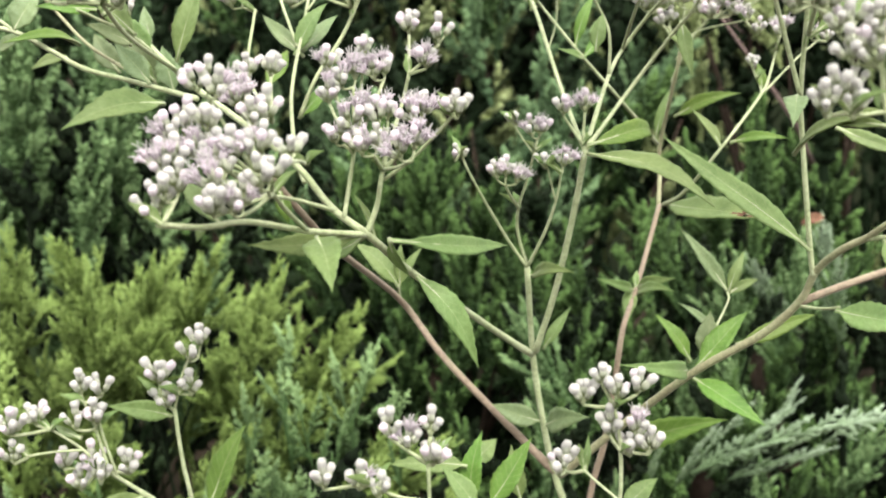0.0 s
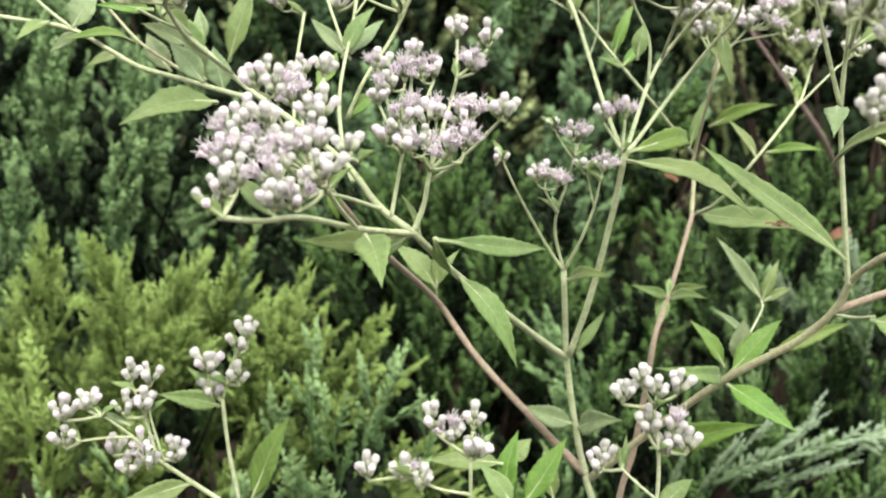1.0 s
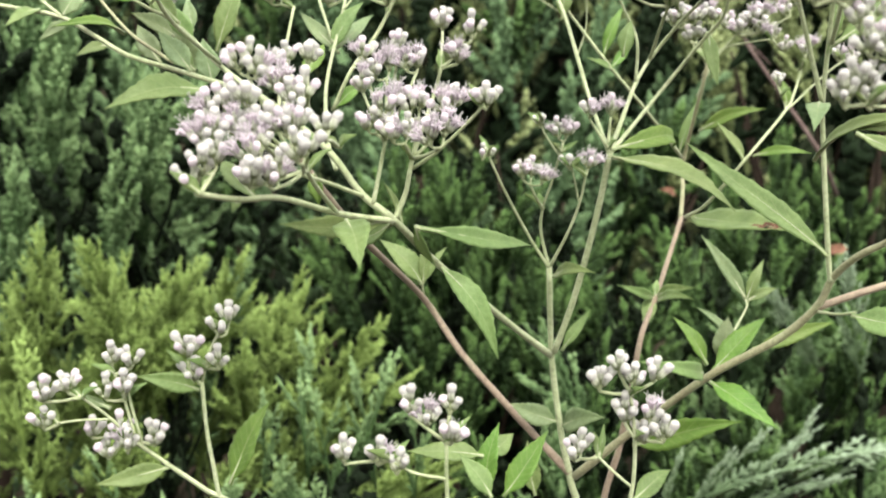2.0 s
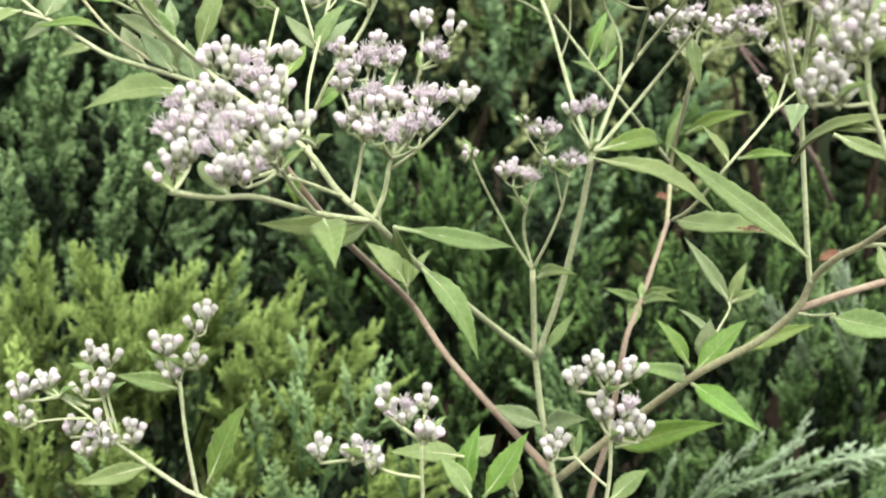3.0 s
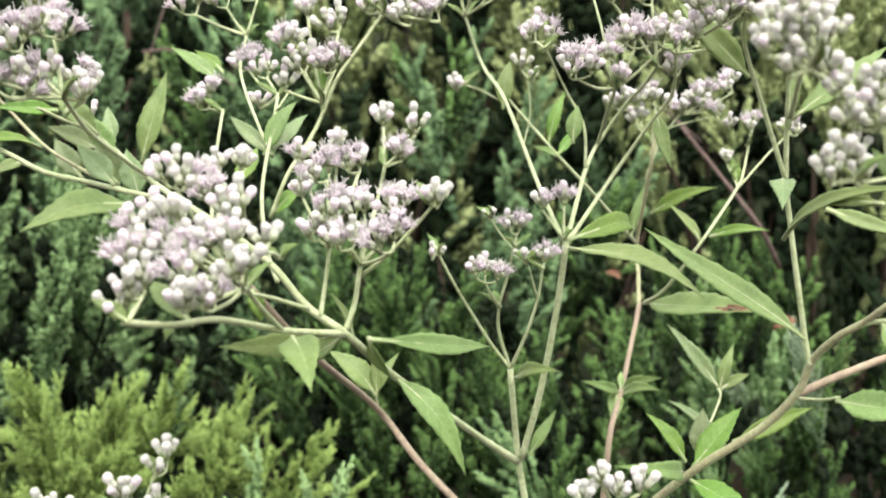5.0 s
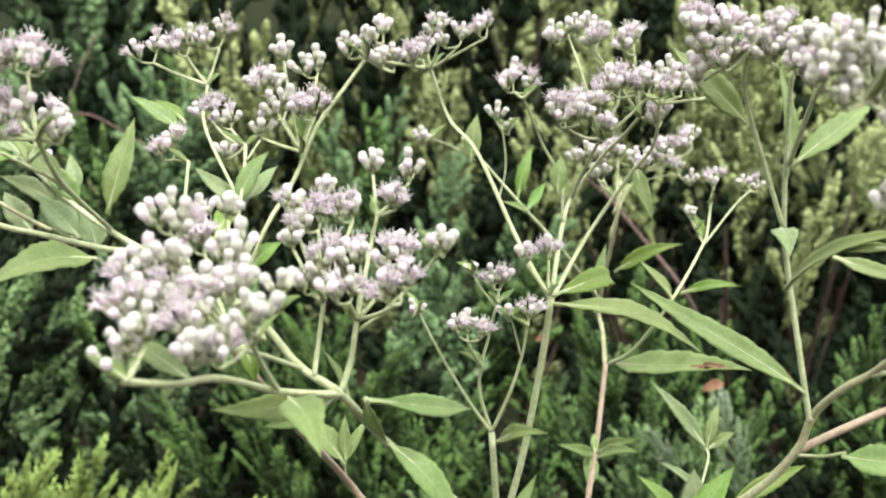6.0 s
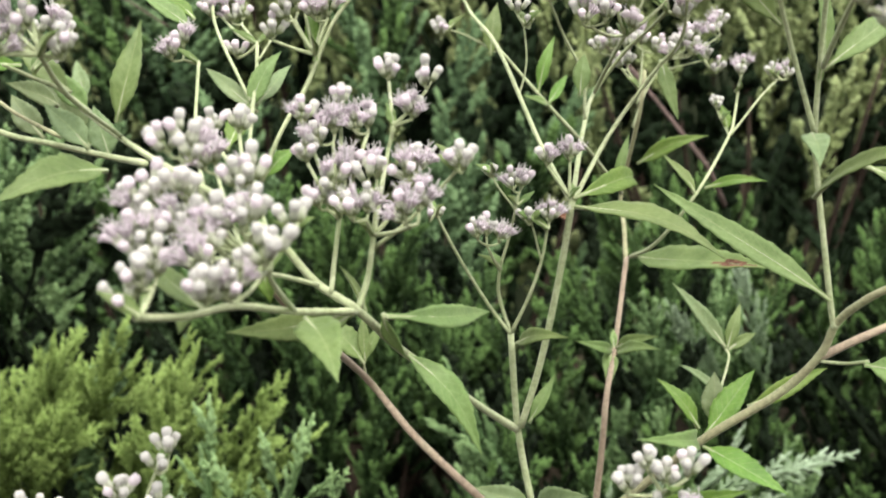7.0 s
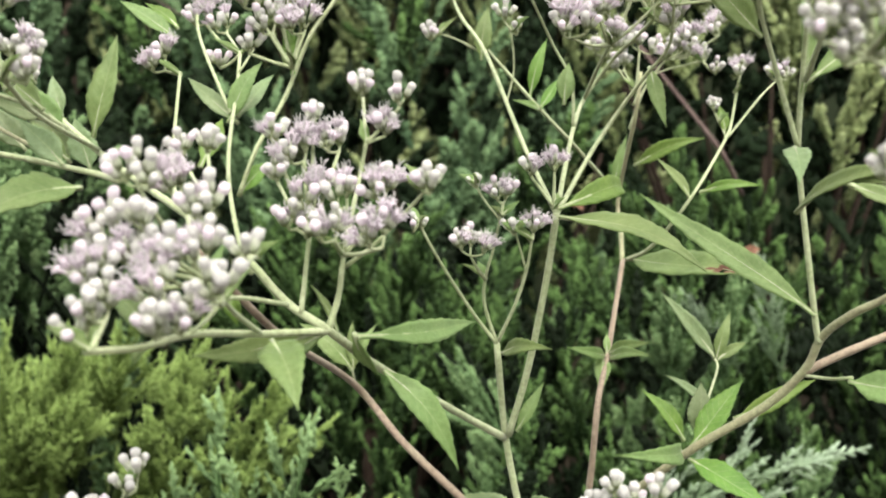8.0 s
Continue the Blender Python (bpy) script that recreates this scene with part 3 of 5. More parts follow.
flower_cluster(plant, (0.0550, -0.0300, 1.0874), [
    ((0.0567, -0.0100, 1.1250), 0.0036, 4, 0),
    ((0.0454, -0.0200, 1.1204), 0.0040, 5, 0.3),
    ((0.0538, -0.0200, 1.1160), 0.0067, 12, 0.8),
    ((0.0643, -0.0200, 1.1182), 0.0055, 8, 0.8),
    ((0.0462, -0.0250, 1.1099), 0.0047, 6, 0.6),
    ((0.0566, -0.0300, 1.1029), 0.0058, 9, 0.7),
    ((0.0513, -0.0300, 1.0966), 0.0050, 7, 0.3)], 1.2, (0, -0.1, 1), 19, 0.00060)
flower_cluster(plant, (0.0907, 0.0620, 1.0776), [
    ((0.0883, 0.0620, 1.0788), 0.0017, 2, 0),
    ((0.0919, 0.0620, 1.0799), 0.0017, 2, 0)], 0.9, (0, -0.1, 1), 20, 0.00050)
flower_cluster(plant, (0.1162, 0.0700, 1.0541), [
    ((0.1097, 0.0600, 1.0721), 0.0072, 16, 0.35)], 1.1, (0, -0.1, 1), 21, 0.00060)
flower_cluster(plant, (0.1223, 0.0650, 1.0794), [
    ((0.1230, 0.0650, 1.0910), 0.0058, 9, 0.4)], 1.15, (0, -0.1, 1), 22, 0.00060)
flower_cluster(plant, (0.1128, 0.0650, 1.0915), [
    ((0.1127, 0.0650, 1.0951), 0.0029, 3, 0)], 1.0, (0, -0.1, 1), 23, 0.00050)
flower_cluster(plant, (0.1332, 0.0600, 1.0704), [
    ((0.1337, 0.0600, 1.0791), 0.0048, 6, 0.6)], 1.1, (0, -0.1, 1), 24, 0.00060)
flower_cluster(plant, (0.1263, 0.0600, 1.0741), [
    ((0.1261, 0.0600, 1.0775), 0.0024, 3, 0)], 1.1, (0, -0.1, 1), 25, 0.00050)
flower_cluster(plant, (0.1415, 0.0600, 1.0827), [
    ((0.1332, 0.0600, 1.1006), 0.0038, 4, 0.7),
    ((0.1420, 0.0600, 1.1023), 0.0043, 5, 0.7)], 1.2, (0, -0.1, 1), 26, 0.00060)
flower_cluster(plant, (0.0055, 0.0650, 1.1351), [
    ((-0.0007, 0.0660, 1.1445), 0.0075, 11, 0.7)], 1.2, (0, -0.1, 1), 27, 0.00060)
flower_cluster(plant, (0.0254, 0.0800, 1.1424), [
    ((0.0100, 0.1000, 1.1627), 0.0073, 9, 0.7),
    ((0.0182, 0.1000, 1.1585), 0.0064, 8, 0.7),
    ((0.0177, 0.0800, 1.1433), 0.0031, 3, 0.2)], 1.2, (0, -0.1, 1), 28, 0.00060)
flower_cluster(plant, (0.0083, 0.1100, 1.1707), [
    ((-0.0138, 0.1100, 1.1882), 0.0088, 9, 0.6),
    ((-0.0002, 0.1100, 1.1916), 0.0104, 12, 0.6),
    ((0.0135, 0.1100, 1.1950), 0.0097, 10, 0.5)], 1.2, (0, -0.1, 1), 29, 0.00060)
stem(plant, [(0.0243, 0.0500, 1.1214), (0.0088, 0.0900, 1.1517), (0.0083, 0.1100, 1.1707)], 0.0008, 0.0007, STEM_GREEN)
flower_cluster(plant, (0.0483, 0.0300, 1.1365), [
    ((0.0366, 0.0300, 1.1636), 0.0070, 11, 0.4),
    ((0.0421, 0.0300, 1.1549), 0.0054, 8, 0.3),
    ((0.0527, 0.0300, 1.1554), 0.0074, 12, 0.5),
    ((0.0342, 0.0300, 1.1479), 0.0039, 5, 0.1),
    ((0.0424, 0.0400, 1.1765), 0.0048, 6, 0.1),
    ((0.0541, 0.0400, 1.1713), 0.0064, 9, 0.3)], 1.2, (0, -0.1, 1), 30, 0.00060)
flower_cluster(plant, (0.0715, 0.0300, 1.1692), [
    ((0.0688, 0.0300, 1.1766), 0.0062, 8, 0.1),
    ((0.0813, 0.0300, 1.1721), 0.0078, 12, 0.3),
    ((0.0922, 0.0300, 1.1735), 0.0071, 10, 0.4),
    ((0.0777, 0.0300, 1.1818), 0.0059, 7, 0.2)], 1.2, (0, -0.1, 1), 31, 0.00060)
flower_cluster(plant, (0.1061, 0.1500, 1.1832), [
    ((0.1183, 0.1400, 1.2006), 0.0102, 11, 0.3),
    ((0.1312, 0.1400, 1.2044), 0.0102, 10, 0.3),
    ((0.1107, 0.1400, 1.2044), 0.0076, 8, 0.2)], 1.2, (0, -0.1, 1), 32, 0.00060)
stem(plant, [(0.1270, 0.1500, 1.1403), (0.1144, 0.1500, 1.1476), (0.1043, 0.1500, 1.1513)], 0.0006, 0.0005, STEM_GREEN)
flower_cluster(plant, (0.1050, 0.1500, 1.1508), [
    ((0.1018, 0.1500, 1.1541), 0.0051, 6, 0)], 1.1, (0, -0.1, 1), 33, 0.00050)
stem(plant, [(0.1291, 0.1000, 1.1204), (0.1324, 0.1000, 1.1341), (0.1315, 0.1000, 1.1499)], 0.0005, 0.0004, STEM_GREEN)
flower_cluster(plant, (0.1315, 0.1000, 1.1495), [
    ((0.1289, 0.1000, 1.1590), 0.0041, 5, 0),
    ((0.1339, 0.1000, 1.1526), 0.0021, 2, 0)], 1.0, (0, -0.1, 1), 34, 0.00050)
flower_cluster(plant, (0.1362, 0.0800, 1.1609), [
    ((0.1330, 0.0800, 1.1714), 0.0085, 13, 0.8)], 1.2, (0, -0.1, 1), 35, 0.00060)
flower_cluster(plant, (0.1619, 0.0550, 1.1420), [
    ((0.1430, 0.0300, 1.1520), 0.0080, 14, 0.8),
    ((0.1550, 0.0400, 1.1582), 0.0070, 12, 0.8),
    ((0.1686, 0.0500, 1.1653), 0.0089, 17, 0.9),
    ((0.1795, 0.0500, 1.1652), 0.0076, 13, 0.8),
    ((0.1629, 0.0500, 1.1500), 0.0047, 6, 0.2)], 1.2, (0, -0.1, 1), 36, 0.00060)
flower_cluster(plant, (0.1806, 0.0650, 1.1514), [
    ((0.1903, 0.0700, 1.1552), 0.0060, 9, 0.3),
    ((0.1774, 0.0600, 1.1833), 0.0087, 10, 0.4),
    ((0.1619, 0.0600, 1.1844), 0.0086, 10, 0.4)], 1.2, (0, -0.1, 1), 37, 0.00060)
flower_cluster(plant, (0.1916, -0.0200, 1.1639), [
    ((0.1802, -0.0100, 1.1627), 0.0062, 11, 0.3),
    ((0.1788, -0.0200, 1.1695), 0.0078, 15, 0.4),
    ((0.1857, -0.0200, 1.1651), 0.0064, 11, 0.4),
    ((0.1932, -0.0200, 1.1692), 0.0082, 16, 0.4),
    ((0.2015, -0.0200, 1.1656), 0.0068, 12, 0.3)], 1.2, (0, -0.1, 1), 38, 0.00060)
flower_cluster(plant, (0.2116, -0.0100, 1.1600), [
    ((0.2043, -0.0300, 1.1625), 0.0073, 14, 0.4),
    ((0.2098, -0.0300, 1.1690), 0.0069, 12, 0.3),
    ((0.2106, -0.0300, 1.1570), 0.0052, 9, 0.2)], 1.2, (0, -0.1, 1), 39, 0.00060)
flower_cluster(plant, (0.2024, -0.0500, 1.1507), [
    ((0.2038, -0.0500, 1.1575), 0.0055, 9, 0.3),
    ((0.2077, -0.0500, 1.1631), 0.0062, 10, 0.3)], 1.2, (0, -0.1, 1), 40, 0.00060)
flower_cluster(plant, (-0.0341, -0.0100, 1.1320), [
    ((-0.0288, -0.0100, 1.1483), 0.0050, 7, 0.2),
    ((-0.0241, -0.0100, 1.1463), 0.0027, 4, 0.3)], 1.2, (0, -0.1, 1), 41, 0.00060)
flower_cluster(plant, (-0.0215, -0.0500, 1.1350), [
    ((-0.0237, -0.0500, 1.1604), 0.0070, 13, 0.8),
    ((-0.0339, -0.0500, 1.1559), 0.0060, 10, 0.7),
    ((-0.0370, -0.0500, 1.1427), 0.0075, 13, 0.8),
    ((-0.0261, -0.0500, 1.1446), 0.0044, 7, 0.3),
    ((-0.0155, -0.0500, 1.1399), 0.0044, 6, 0.2),
    ((-0.0466, -0.0500, 1.1495), 0.0075, 12, 0.7)], 1.2, (0, -0.1, 1), 42, 0.00060)
leaf(plant, (0.0653, -0.0300, 1.0598), (0.1123, 0.0700, 1.0341), 0.0094, (0, -1, 0.42), 0.06, 0.25, LEAF)
leaf(plant, (0.0738, 0.0000, 1.0397), (0.0993, -0.0030, 1.0047), 0.0111, (0.3, -0.9, 0.6), 0.1, 0.25, LEAF)
leaf(plant, (0.0453, -0.0500, 1.0631), (0.0528, -0.0830, 1.0516), 0.0134, (0, -1, 0.55), 0.08, 0.25, LEAF)
leaf(plant, (0.0579, -0.0350, 1.0596), (0.0242, -0.0600, 1.0619), 0.0097, (0, -1, 0.42), -0.05, 0.25, LEAF)
leaf(plant, (0.0575, -0.0300, 1.0579), (0.0356, 0.0000, 1.0466), 0.0089, (0, -1, 0.42), -0.05, 0.25, LEAF)
stem(plant, [(0.0631, 0.1150, 1.0012), (0.0621, 0.1100, 1.0099)], 0.0007, 0.0006, STEM_GREEN)
leaf(plant, (0.0619, 0.1100, 1.0091), (0.0407, 0.1160, 1.0295), 0.0131, (0.3, -0.8, 0.6), 0.08, 0.25, LEAF)
leaf(plant, (0.0621, 0.1100, 1.0097), (0.0734, 0.1160, 1.0273), 0.0054, (0, -1, 0.55), 0.08, 0.25, LEAF)
leaf(plant, (0.0621, 0.1100, 1.0099), (0.0637, 0.1160, 1.0292), 0.0065, (0, -1, 0.55), 0.08, 0.25, LEAF)
leaf(plant, (0.0614, -0.0300, 1.0591), (0.0546, -0.0240, 1.0721), 0.0043, (1, -0.6, 0.3), 0.1, 0.25, LEAF)
leaf(plant, (0.0673, -0.0300, 1.0583), (0.0731, -0.0200, 1.0427), 0.0051, (-0.4, -0.9, 0.5), 0.08, 0.25, LEAF)
leaf(plant, (0.1222, 0.0750, 1.0237), (0.1385, 0.0500, 1.0296), 0.0076, (0, -1, 0.42), 0.12, 0.25, LEAF)
leaf(plant, (0.1296, 0.0900, 0.9854), (0.1426, 0.0960, 1.0041), 0.0063, (-0.5, -0.9, 0.3), 0.05, 0.5, LEAF)
leaf(plant, (0.1442, 0.0600, 1.0804), (0.1884, 0.0220, 1.0623), 0.0135, (0.2, -0.7, 0.8), 0.07, 0.25, LEAF)
leaf(plant, (0.2215, 0.0120, 1.0462), (0.1778, 0.0650, 1.0867), 0.0113, (-0.3, -0.7, 0.7), 0.04, 0.25, LEAF)
leaf(plant, (0.1434, 0.0600, 1.0835), (0.1758, 0.1000, 1.0794), 0.0106, (0, -1, 0.42), 0.22, 0.25, LEAF_DEEP)
leaf(plant, (0.1858, 0.0900, 1.1338), (0.1894, 0.0800, 1.1102), 0.0075, (0, -1, 0.55), 0.05, 0.25, LEAF)
leaf(plant, (0.2131, 0.0050, 1.1069), (0.2031, -0.0200, 1.0967), 0.0096, (-0.4, -0.9, 0.3), 0.1, 0.25, LEAF_GREY)
leaf(plant, (0.2123, 0.0000, 1.0873), (0.2292, -0.0600, 1.1025), 0.0075, (0, -1, 0.42), 0.16, 0.25, LEAF)
leaf(plant, (0.2244, -0.0500, 1.0996), (0.2146, -0.0300, 1.0988), 0.0047, (0, -1, 0.42), 0.1, 0.25, LEAF)
leaf(plant, (0.2189, -0.0200, 1.0978), (0.2424, -0.0300, 1.0864), 0.0063, (0, -1, 0.42), 0.06, 0.25, LEAF)
leaf(plant, (0.1899, 0.0450, 0.9922), (0.2129, 0.0510, 1.0136), 0.0115, (-0.3, -0.8, 0.7), 0.1, 0.3, LEAF_DEEP)
leaf(plant, (0.1883, 0.0450, 0.9941), (0.1735, 0.0510, 1.0127), 0.0086, (0.4, -0.8, 0.6), 0.1, 0.3, LEAF_DEEP)
leaf(plant, (0.1902, 0.0450, 0.9868), (0.2129, 0.0200, 0.9750), 0.0120, (-0.2, -0.6, 0.9), 0.08, 0.3, LEAF_DEEP)
leaf(plant, (0.1876, 0.0450, 0.9904), (0.1527, 0.0000, 1.0059), 0.0086, (0, -1, 0.42), 0.1, 0.25, LEAF)
leaf(plant, (0.2049, 0.0400, 1.0045), (0.2405, 0.0500, 1.0124), 0.0080, (0, -1, 0.42), 0.08, 0.3, LEAF_DEEP)
leaf(plant, (0.1595, 0.0500, 0.9565), (0.1993, 0.0200, 0.9759), 0.0132, (0, -1, 0.42), 0.06, 0.3, LEAF_DEEP)
stem(plant, [(0.1916, 0.0450, 0.9913), (0.1993, 0.0550, 1.0043), (0.2083, 0.0700, 1.0139), (0.2090, 0.0750, 1.0167)], 0.0007, 0.0005, STEM_GREEN)
leaf(plant, (0.2093, 0.0750, 1.0159), (0.1885, 0.0800, 1.0446), 0.0081, (0.3, -0.9, 0.3), 0.08, 0.25, LEAF_GREY)
leaf(plant, (0.2093, 0.0750, 1.0162), (0.2170, 0.0810, 1.0346), 0.0060, (0, -1, 0.55), 0.08, 0.25, LEAF)
leaf(plant, (0.2093, 0.0750, 1.0162), (0.2240, 0.0810, 1.0217), 0.0050, (0, -1, 0.42), 0.1, 0.25, LEAF)
leaf(plant, (0.1993, 0.0550, 1.0038), (0.1847, 0.0610, 1.0154), 0.0053, (0.3, -0.6, 0.8), 0.1, 0.25, LEAF_GREY)
leaf(plant, (0.1936, 0.0500, 0.9942), (0.1980, 0.0560, 1.0128), 0.0121, (0, -1, 0.55), 0.06, 0.25, LEAF_GREY)
stem(plant, [(0.2238, 0.0200, 1.0246), (0.2290, 0.0100, 1.0260), (0.2319, 0.0000, 1.0291)], 0.0008, 0.0007, STEM_GREEN)
leaf(plant, (0.2309, 0.0000, 1.0289), (0.2550, -0.0200, 1.0243), 0.0132, (0, -1, 0.42), 0.08, 0.25, LEAF)
leaf(plant, (0.2408, -0.0150, 1.0579), (0.2443, -0.0200, 1.0424), 0.0073, (0, -1, 0.55), 0.08, 0.25, LEAF)
leaf(plant, (-0.0157, 0.0000, 1.1010), (-0.0441, -0.0300, 1.0944), 0.0147, (0, -0.8, 0.6), 0.14, 0.25, LEAF)
leaf(plant, (-0.0169, 0.0200, 1.1156), (-0.0080, 0.0260, 1.1487), 0.0107, (-0.2, -1, 0.5), 0.06, 0.25, LEAF)
leaf(plant, (-0.0428, 0.0100, 1.1340), (-0.0615, 0.0000, 1.1355), 0.0064, (0, -1, 0.42), 0.08, 0.3, LEAF_DEEP)
leaf(plant, (-0.0596, 0.0400, 1.1213), (-0.0734, 0.0000, 1.1229), 0.0060, (0, -1, 0.42), 0.06, 0.3, LEAF_DEEP)
leaf(plant, (-0.0237, 0.0100, 1.1188), (-0.0355, 0.0160, 1.1341), 0.0086, (0, -1, 0.55), 0.06, 0.25, LEAF)
leaf(plant, (-0.0267, 0.0000, 1.1251), (-0.0423, 0.0060, 1.1410), 0.0086, (0, -1, 0.55), 0.06, 0.25, LEAF)
leaf(plant, (-0.0255, 0.0150, 1.1232), (-0.0279, 0.0210, 1.1359), 0.0061, (0, -1, 0.55), 0.06, 0.25, LEAF_GREY)
leaf(plant, (-0.0233, 0.0050, 1.1074), (-0.0367, 0.0110, 1.1226), 0.0097, (0, -0.9, 0.5), 0.05, 0.25, LEAF_GREY)
leaf(plant, (0.0201, 0.0000, 1.1064), (0.0257, 0.0200, 1.1205), 0.0079, (0, -1, 0.55), 0.08, 0.3, LEAF_DEEP)
leaf(plant, (0.0229, 0.0500, 1.1184), (0.0359, 0.0600, 1.1387), 0.0084, (0, -1, 0.55), 0.08, 0.25, LEAF)
leaf(plant, (0.0301, 0.0200, 1.0960), (0.0410, 0.0260, 1.1052), 0.0071, (0, -1, 0.55), 0.08, 0.3, LEAF_DEEP)
leaf(plant, (0.0252, 0.0550, 1.1173), (0.0073, 0.0750, 1.1342), 0.0073, (0, -1, 0.55), 0.06, 0.25, LEAF_GREY)
leaf(plant, (0.0253, 0.0550, 1.1203), (0.0388, 0.0750, 1.1335), 0.0069, (0, -1, 0.55), 0.06, 0.25, LEAF_GREY)
leaf(plant, (0.0003, 0.0850, 1.1490), (-0.0198, 0.0910, 1.1641), 0.0083, (0.2, -0.8, 0.6), 0.08, 0.25, LEAF)
leaf(plant, (0.0009, 0.0900, 1.1527), (-0.0115, 0.0960, 1.1635), 0.0058, (0.2, -0.8, 0.6), 0.08, 0.3, LEAF_DEEP)
leaf(plant, (0.0476, 0.0300, 1.1342), (0.0480, 0.0400, 1.1531), 0.0066, (0, -1, 0.55), 0.06, 0.3, LEAF_DEEP)
leaf(plant, (0.1989, 0.0000, 1.1423), (0.1751, 0.0060, 1.1691), 0.0117, (-0.3, -0.8, 0.6), 0.05, 0.25, LEAF)
leaf(plant, (0.2134, 0.0000, 1.1276), (0.2499, 0.0060, 1.1534), 0.0099, (0.2, -0.7, 0.8), 0.05, 0.25, LEAF)
leaf(plant, (0.1239, 0.1450, 1.1388), (0.1280, 0.1510, 1.1625), 0.0093, (0, -1, 0.55), 0.05, 0.25, LEAF)
leaf(plant, (0.1450, 0.0550, 1.1209), (0.1478, 0.0610, 1.1362), 0.0077, (0, -1, 0.55), 0.08, 0.25, LEAF)
leaf(plant, (0.2120, 0.0000, 1.1242), (0.2132, 0.0060, 1.1629), 0.0057, (0, -1, 0.55), 0.06, 0.25, LEAF)
leaf(plant, (0.1305, 0.0900, 0.9505), (0.1071, 0.0960, 0.9563), 0.0117, (0, -1, 0.42), 0.06, 0.25, LEAF_GREY)
leaf(plant, (0.1311, 0.0900, 0.9494), (0.1486, 0.0600, 0.9625), 0.0128, (0, -1, 0.42), 0.06, 0.25, LEAF_GREY)
leaf(plant, (0.0118, -0.1100, 1.0769), (0.0142, -0.1040, 1.0827), 0.0025, (0, -1, 0.55), 0.08, 0.25, LEAF)
leaf(plant, (0.0333, -0.0500, 1.0768), (0.0353, -0.0500, 1.0665), 0.0056, (0, -1, 0.55), 0.08, 0.3, LEAF_DEEP)
leaf(plant, (0.0225, -0.0950, 1.0730), (0.0050, -0.0500, 1.0796), 0.0072, (0, -1, 0.55), 0.05, 0.25, LEAF)
leaf(plant, (0.0187, -0.0950, 1.0727), (0.0181, -0.1000, 1.0699), 0.0034, (0, -1, 0.55), 0.08, 0.25, LEAF)

# ---- a thinner wildflower behind it ----
slender_plant = thing("flowering_wildflower", "slender wildflower with a pinkish stem and white bud heads", "wildflower")
stem(slender_plant, [(0.135, 0.120, -0.020), (0.144, 0.120, 0.406), (0.153, 0.120, 0.833), (0.1647, 0.1200, 0.9327), (0.1678, 0.1200, 0.9590), (0.1717, 0.1250, 0.9866), (0.1816, 0.1500, 1.0019), (0.2002, 0.2000, 1.0367)], 0.0020, 0.0013, STEM_BROWN)
stem(slender_plant, [(0.1995, 0.1990, 1.0355), (0.2014, 0.2100, 1.0520), (0.2024, 0.2200, 1.0673), (0.2041, 0.1900, 1.1106), (0.2067, 0.1900, 1.1316)], 0.0015, 0.0012, STEM_MIXED)
stem(slender_plant, [(0.1976, 0.2000, 1.0699), (0.1691, 0.1600, 1.0974), (0.1492, 0.1500, 1.1177), (0.1334, 0.1500, 1.1359), (0.1200, 0.1500, 1.1515)], 0.0012, 0.0008, STEM_GREEN)
stem(slender_plant, [(0.2021, 0.2000, 1.0367), (0.2072, 0.1700, 1.0480), (0.2203, 0.1500, 1.0732), (0.2462, 0.1800, 1.0980), (0.2527, 0.1900, 1.1077), (0.2582, 0.2000, 1.1210)], 0.0011, 0.0007, STEM_GREEN)
stem(slender_plant, [(0.2476, 0.1800, 1.0992), (0.2705, 0.2000, 1.1177), (0.2840, 0.2100, 1.1268)], 0.0007, 0.0005, STEM_GREEN)
stem(slender_plant, [(0.2050, 0.2000, 1.1148), (0.2143, 0.2000, 1.1292), (0.2436, 0.2100, 1.1365)], 0.0007, 0.0005, STEM_GREEN)
stem(slender_plant, [(0.2033, 0.2000, 1.1031), (0.2112, 0.2000, 1.1234), (0.2220, 0.2000, 1.1378)], 0.0009, 0.0006, STEM_GREEN)
flower_cluster(slender_plant, (0.2067, 0.2000, 1.1220), [
    ((0.1937, 0.2000, 1.1484), 0.0105, 18, 0.3),
    ((0.2087, 0.2000, 1.1502), 0.0090, 14, 0.3),
    ((0.2010, 0.2000, 1.1396), 0.0062, 9, 0.1)], 1.25, (0, -0.1, 1), 51, 0.00060)
flower_cluster(slender_plant, (0.2220, 0.2000, 1.1372), [
    ((0.2267, 0.2000, 1.1459), 0.0092, 17, 0.5),
    ((0.2350, 0.2000, 1.1527), 0.0078, 12, 0.4),
    ((0.2520, 0.2100, 1.1564), 0.0072, 8, 0.1)], 1.25, (0, -0.1, 1), 52, 0.00060)
flower_cluster(slender_plant, (0.2436, 0.2100, 1.1359), [
    ((0.2443, 0.2100, 1.1416), 0.0054, 5, 0.1),
    ((0.2507, 0.2100, 1.1355), 0.0048, 4, 0.1)], 1.1, (0, -0.1, 1), 53, 0.00060)
flower_cluster(slender_plant, (0.2576, 0.2000, 1.1201), [
    ((0.2600, 0.2000, 1.1348), 0.0065, 7, 0.2)], 1.1, (0, -0.1, 1), 54, 0.00060)
flower_cluster(slender_plant, (0.2834, 0.2100, 1.1259), [
    ((0.2794, 0.2100, 1.1329), 0.0054, 5, 0.1),
    ((0.2879, 0.2100, 1.1318), 0.0048, 4, 0.2)], 1.1, (0, -0.1, 1), 55, 0.00060)
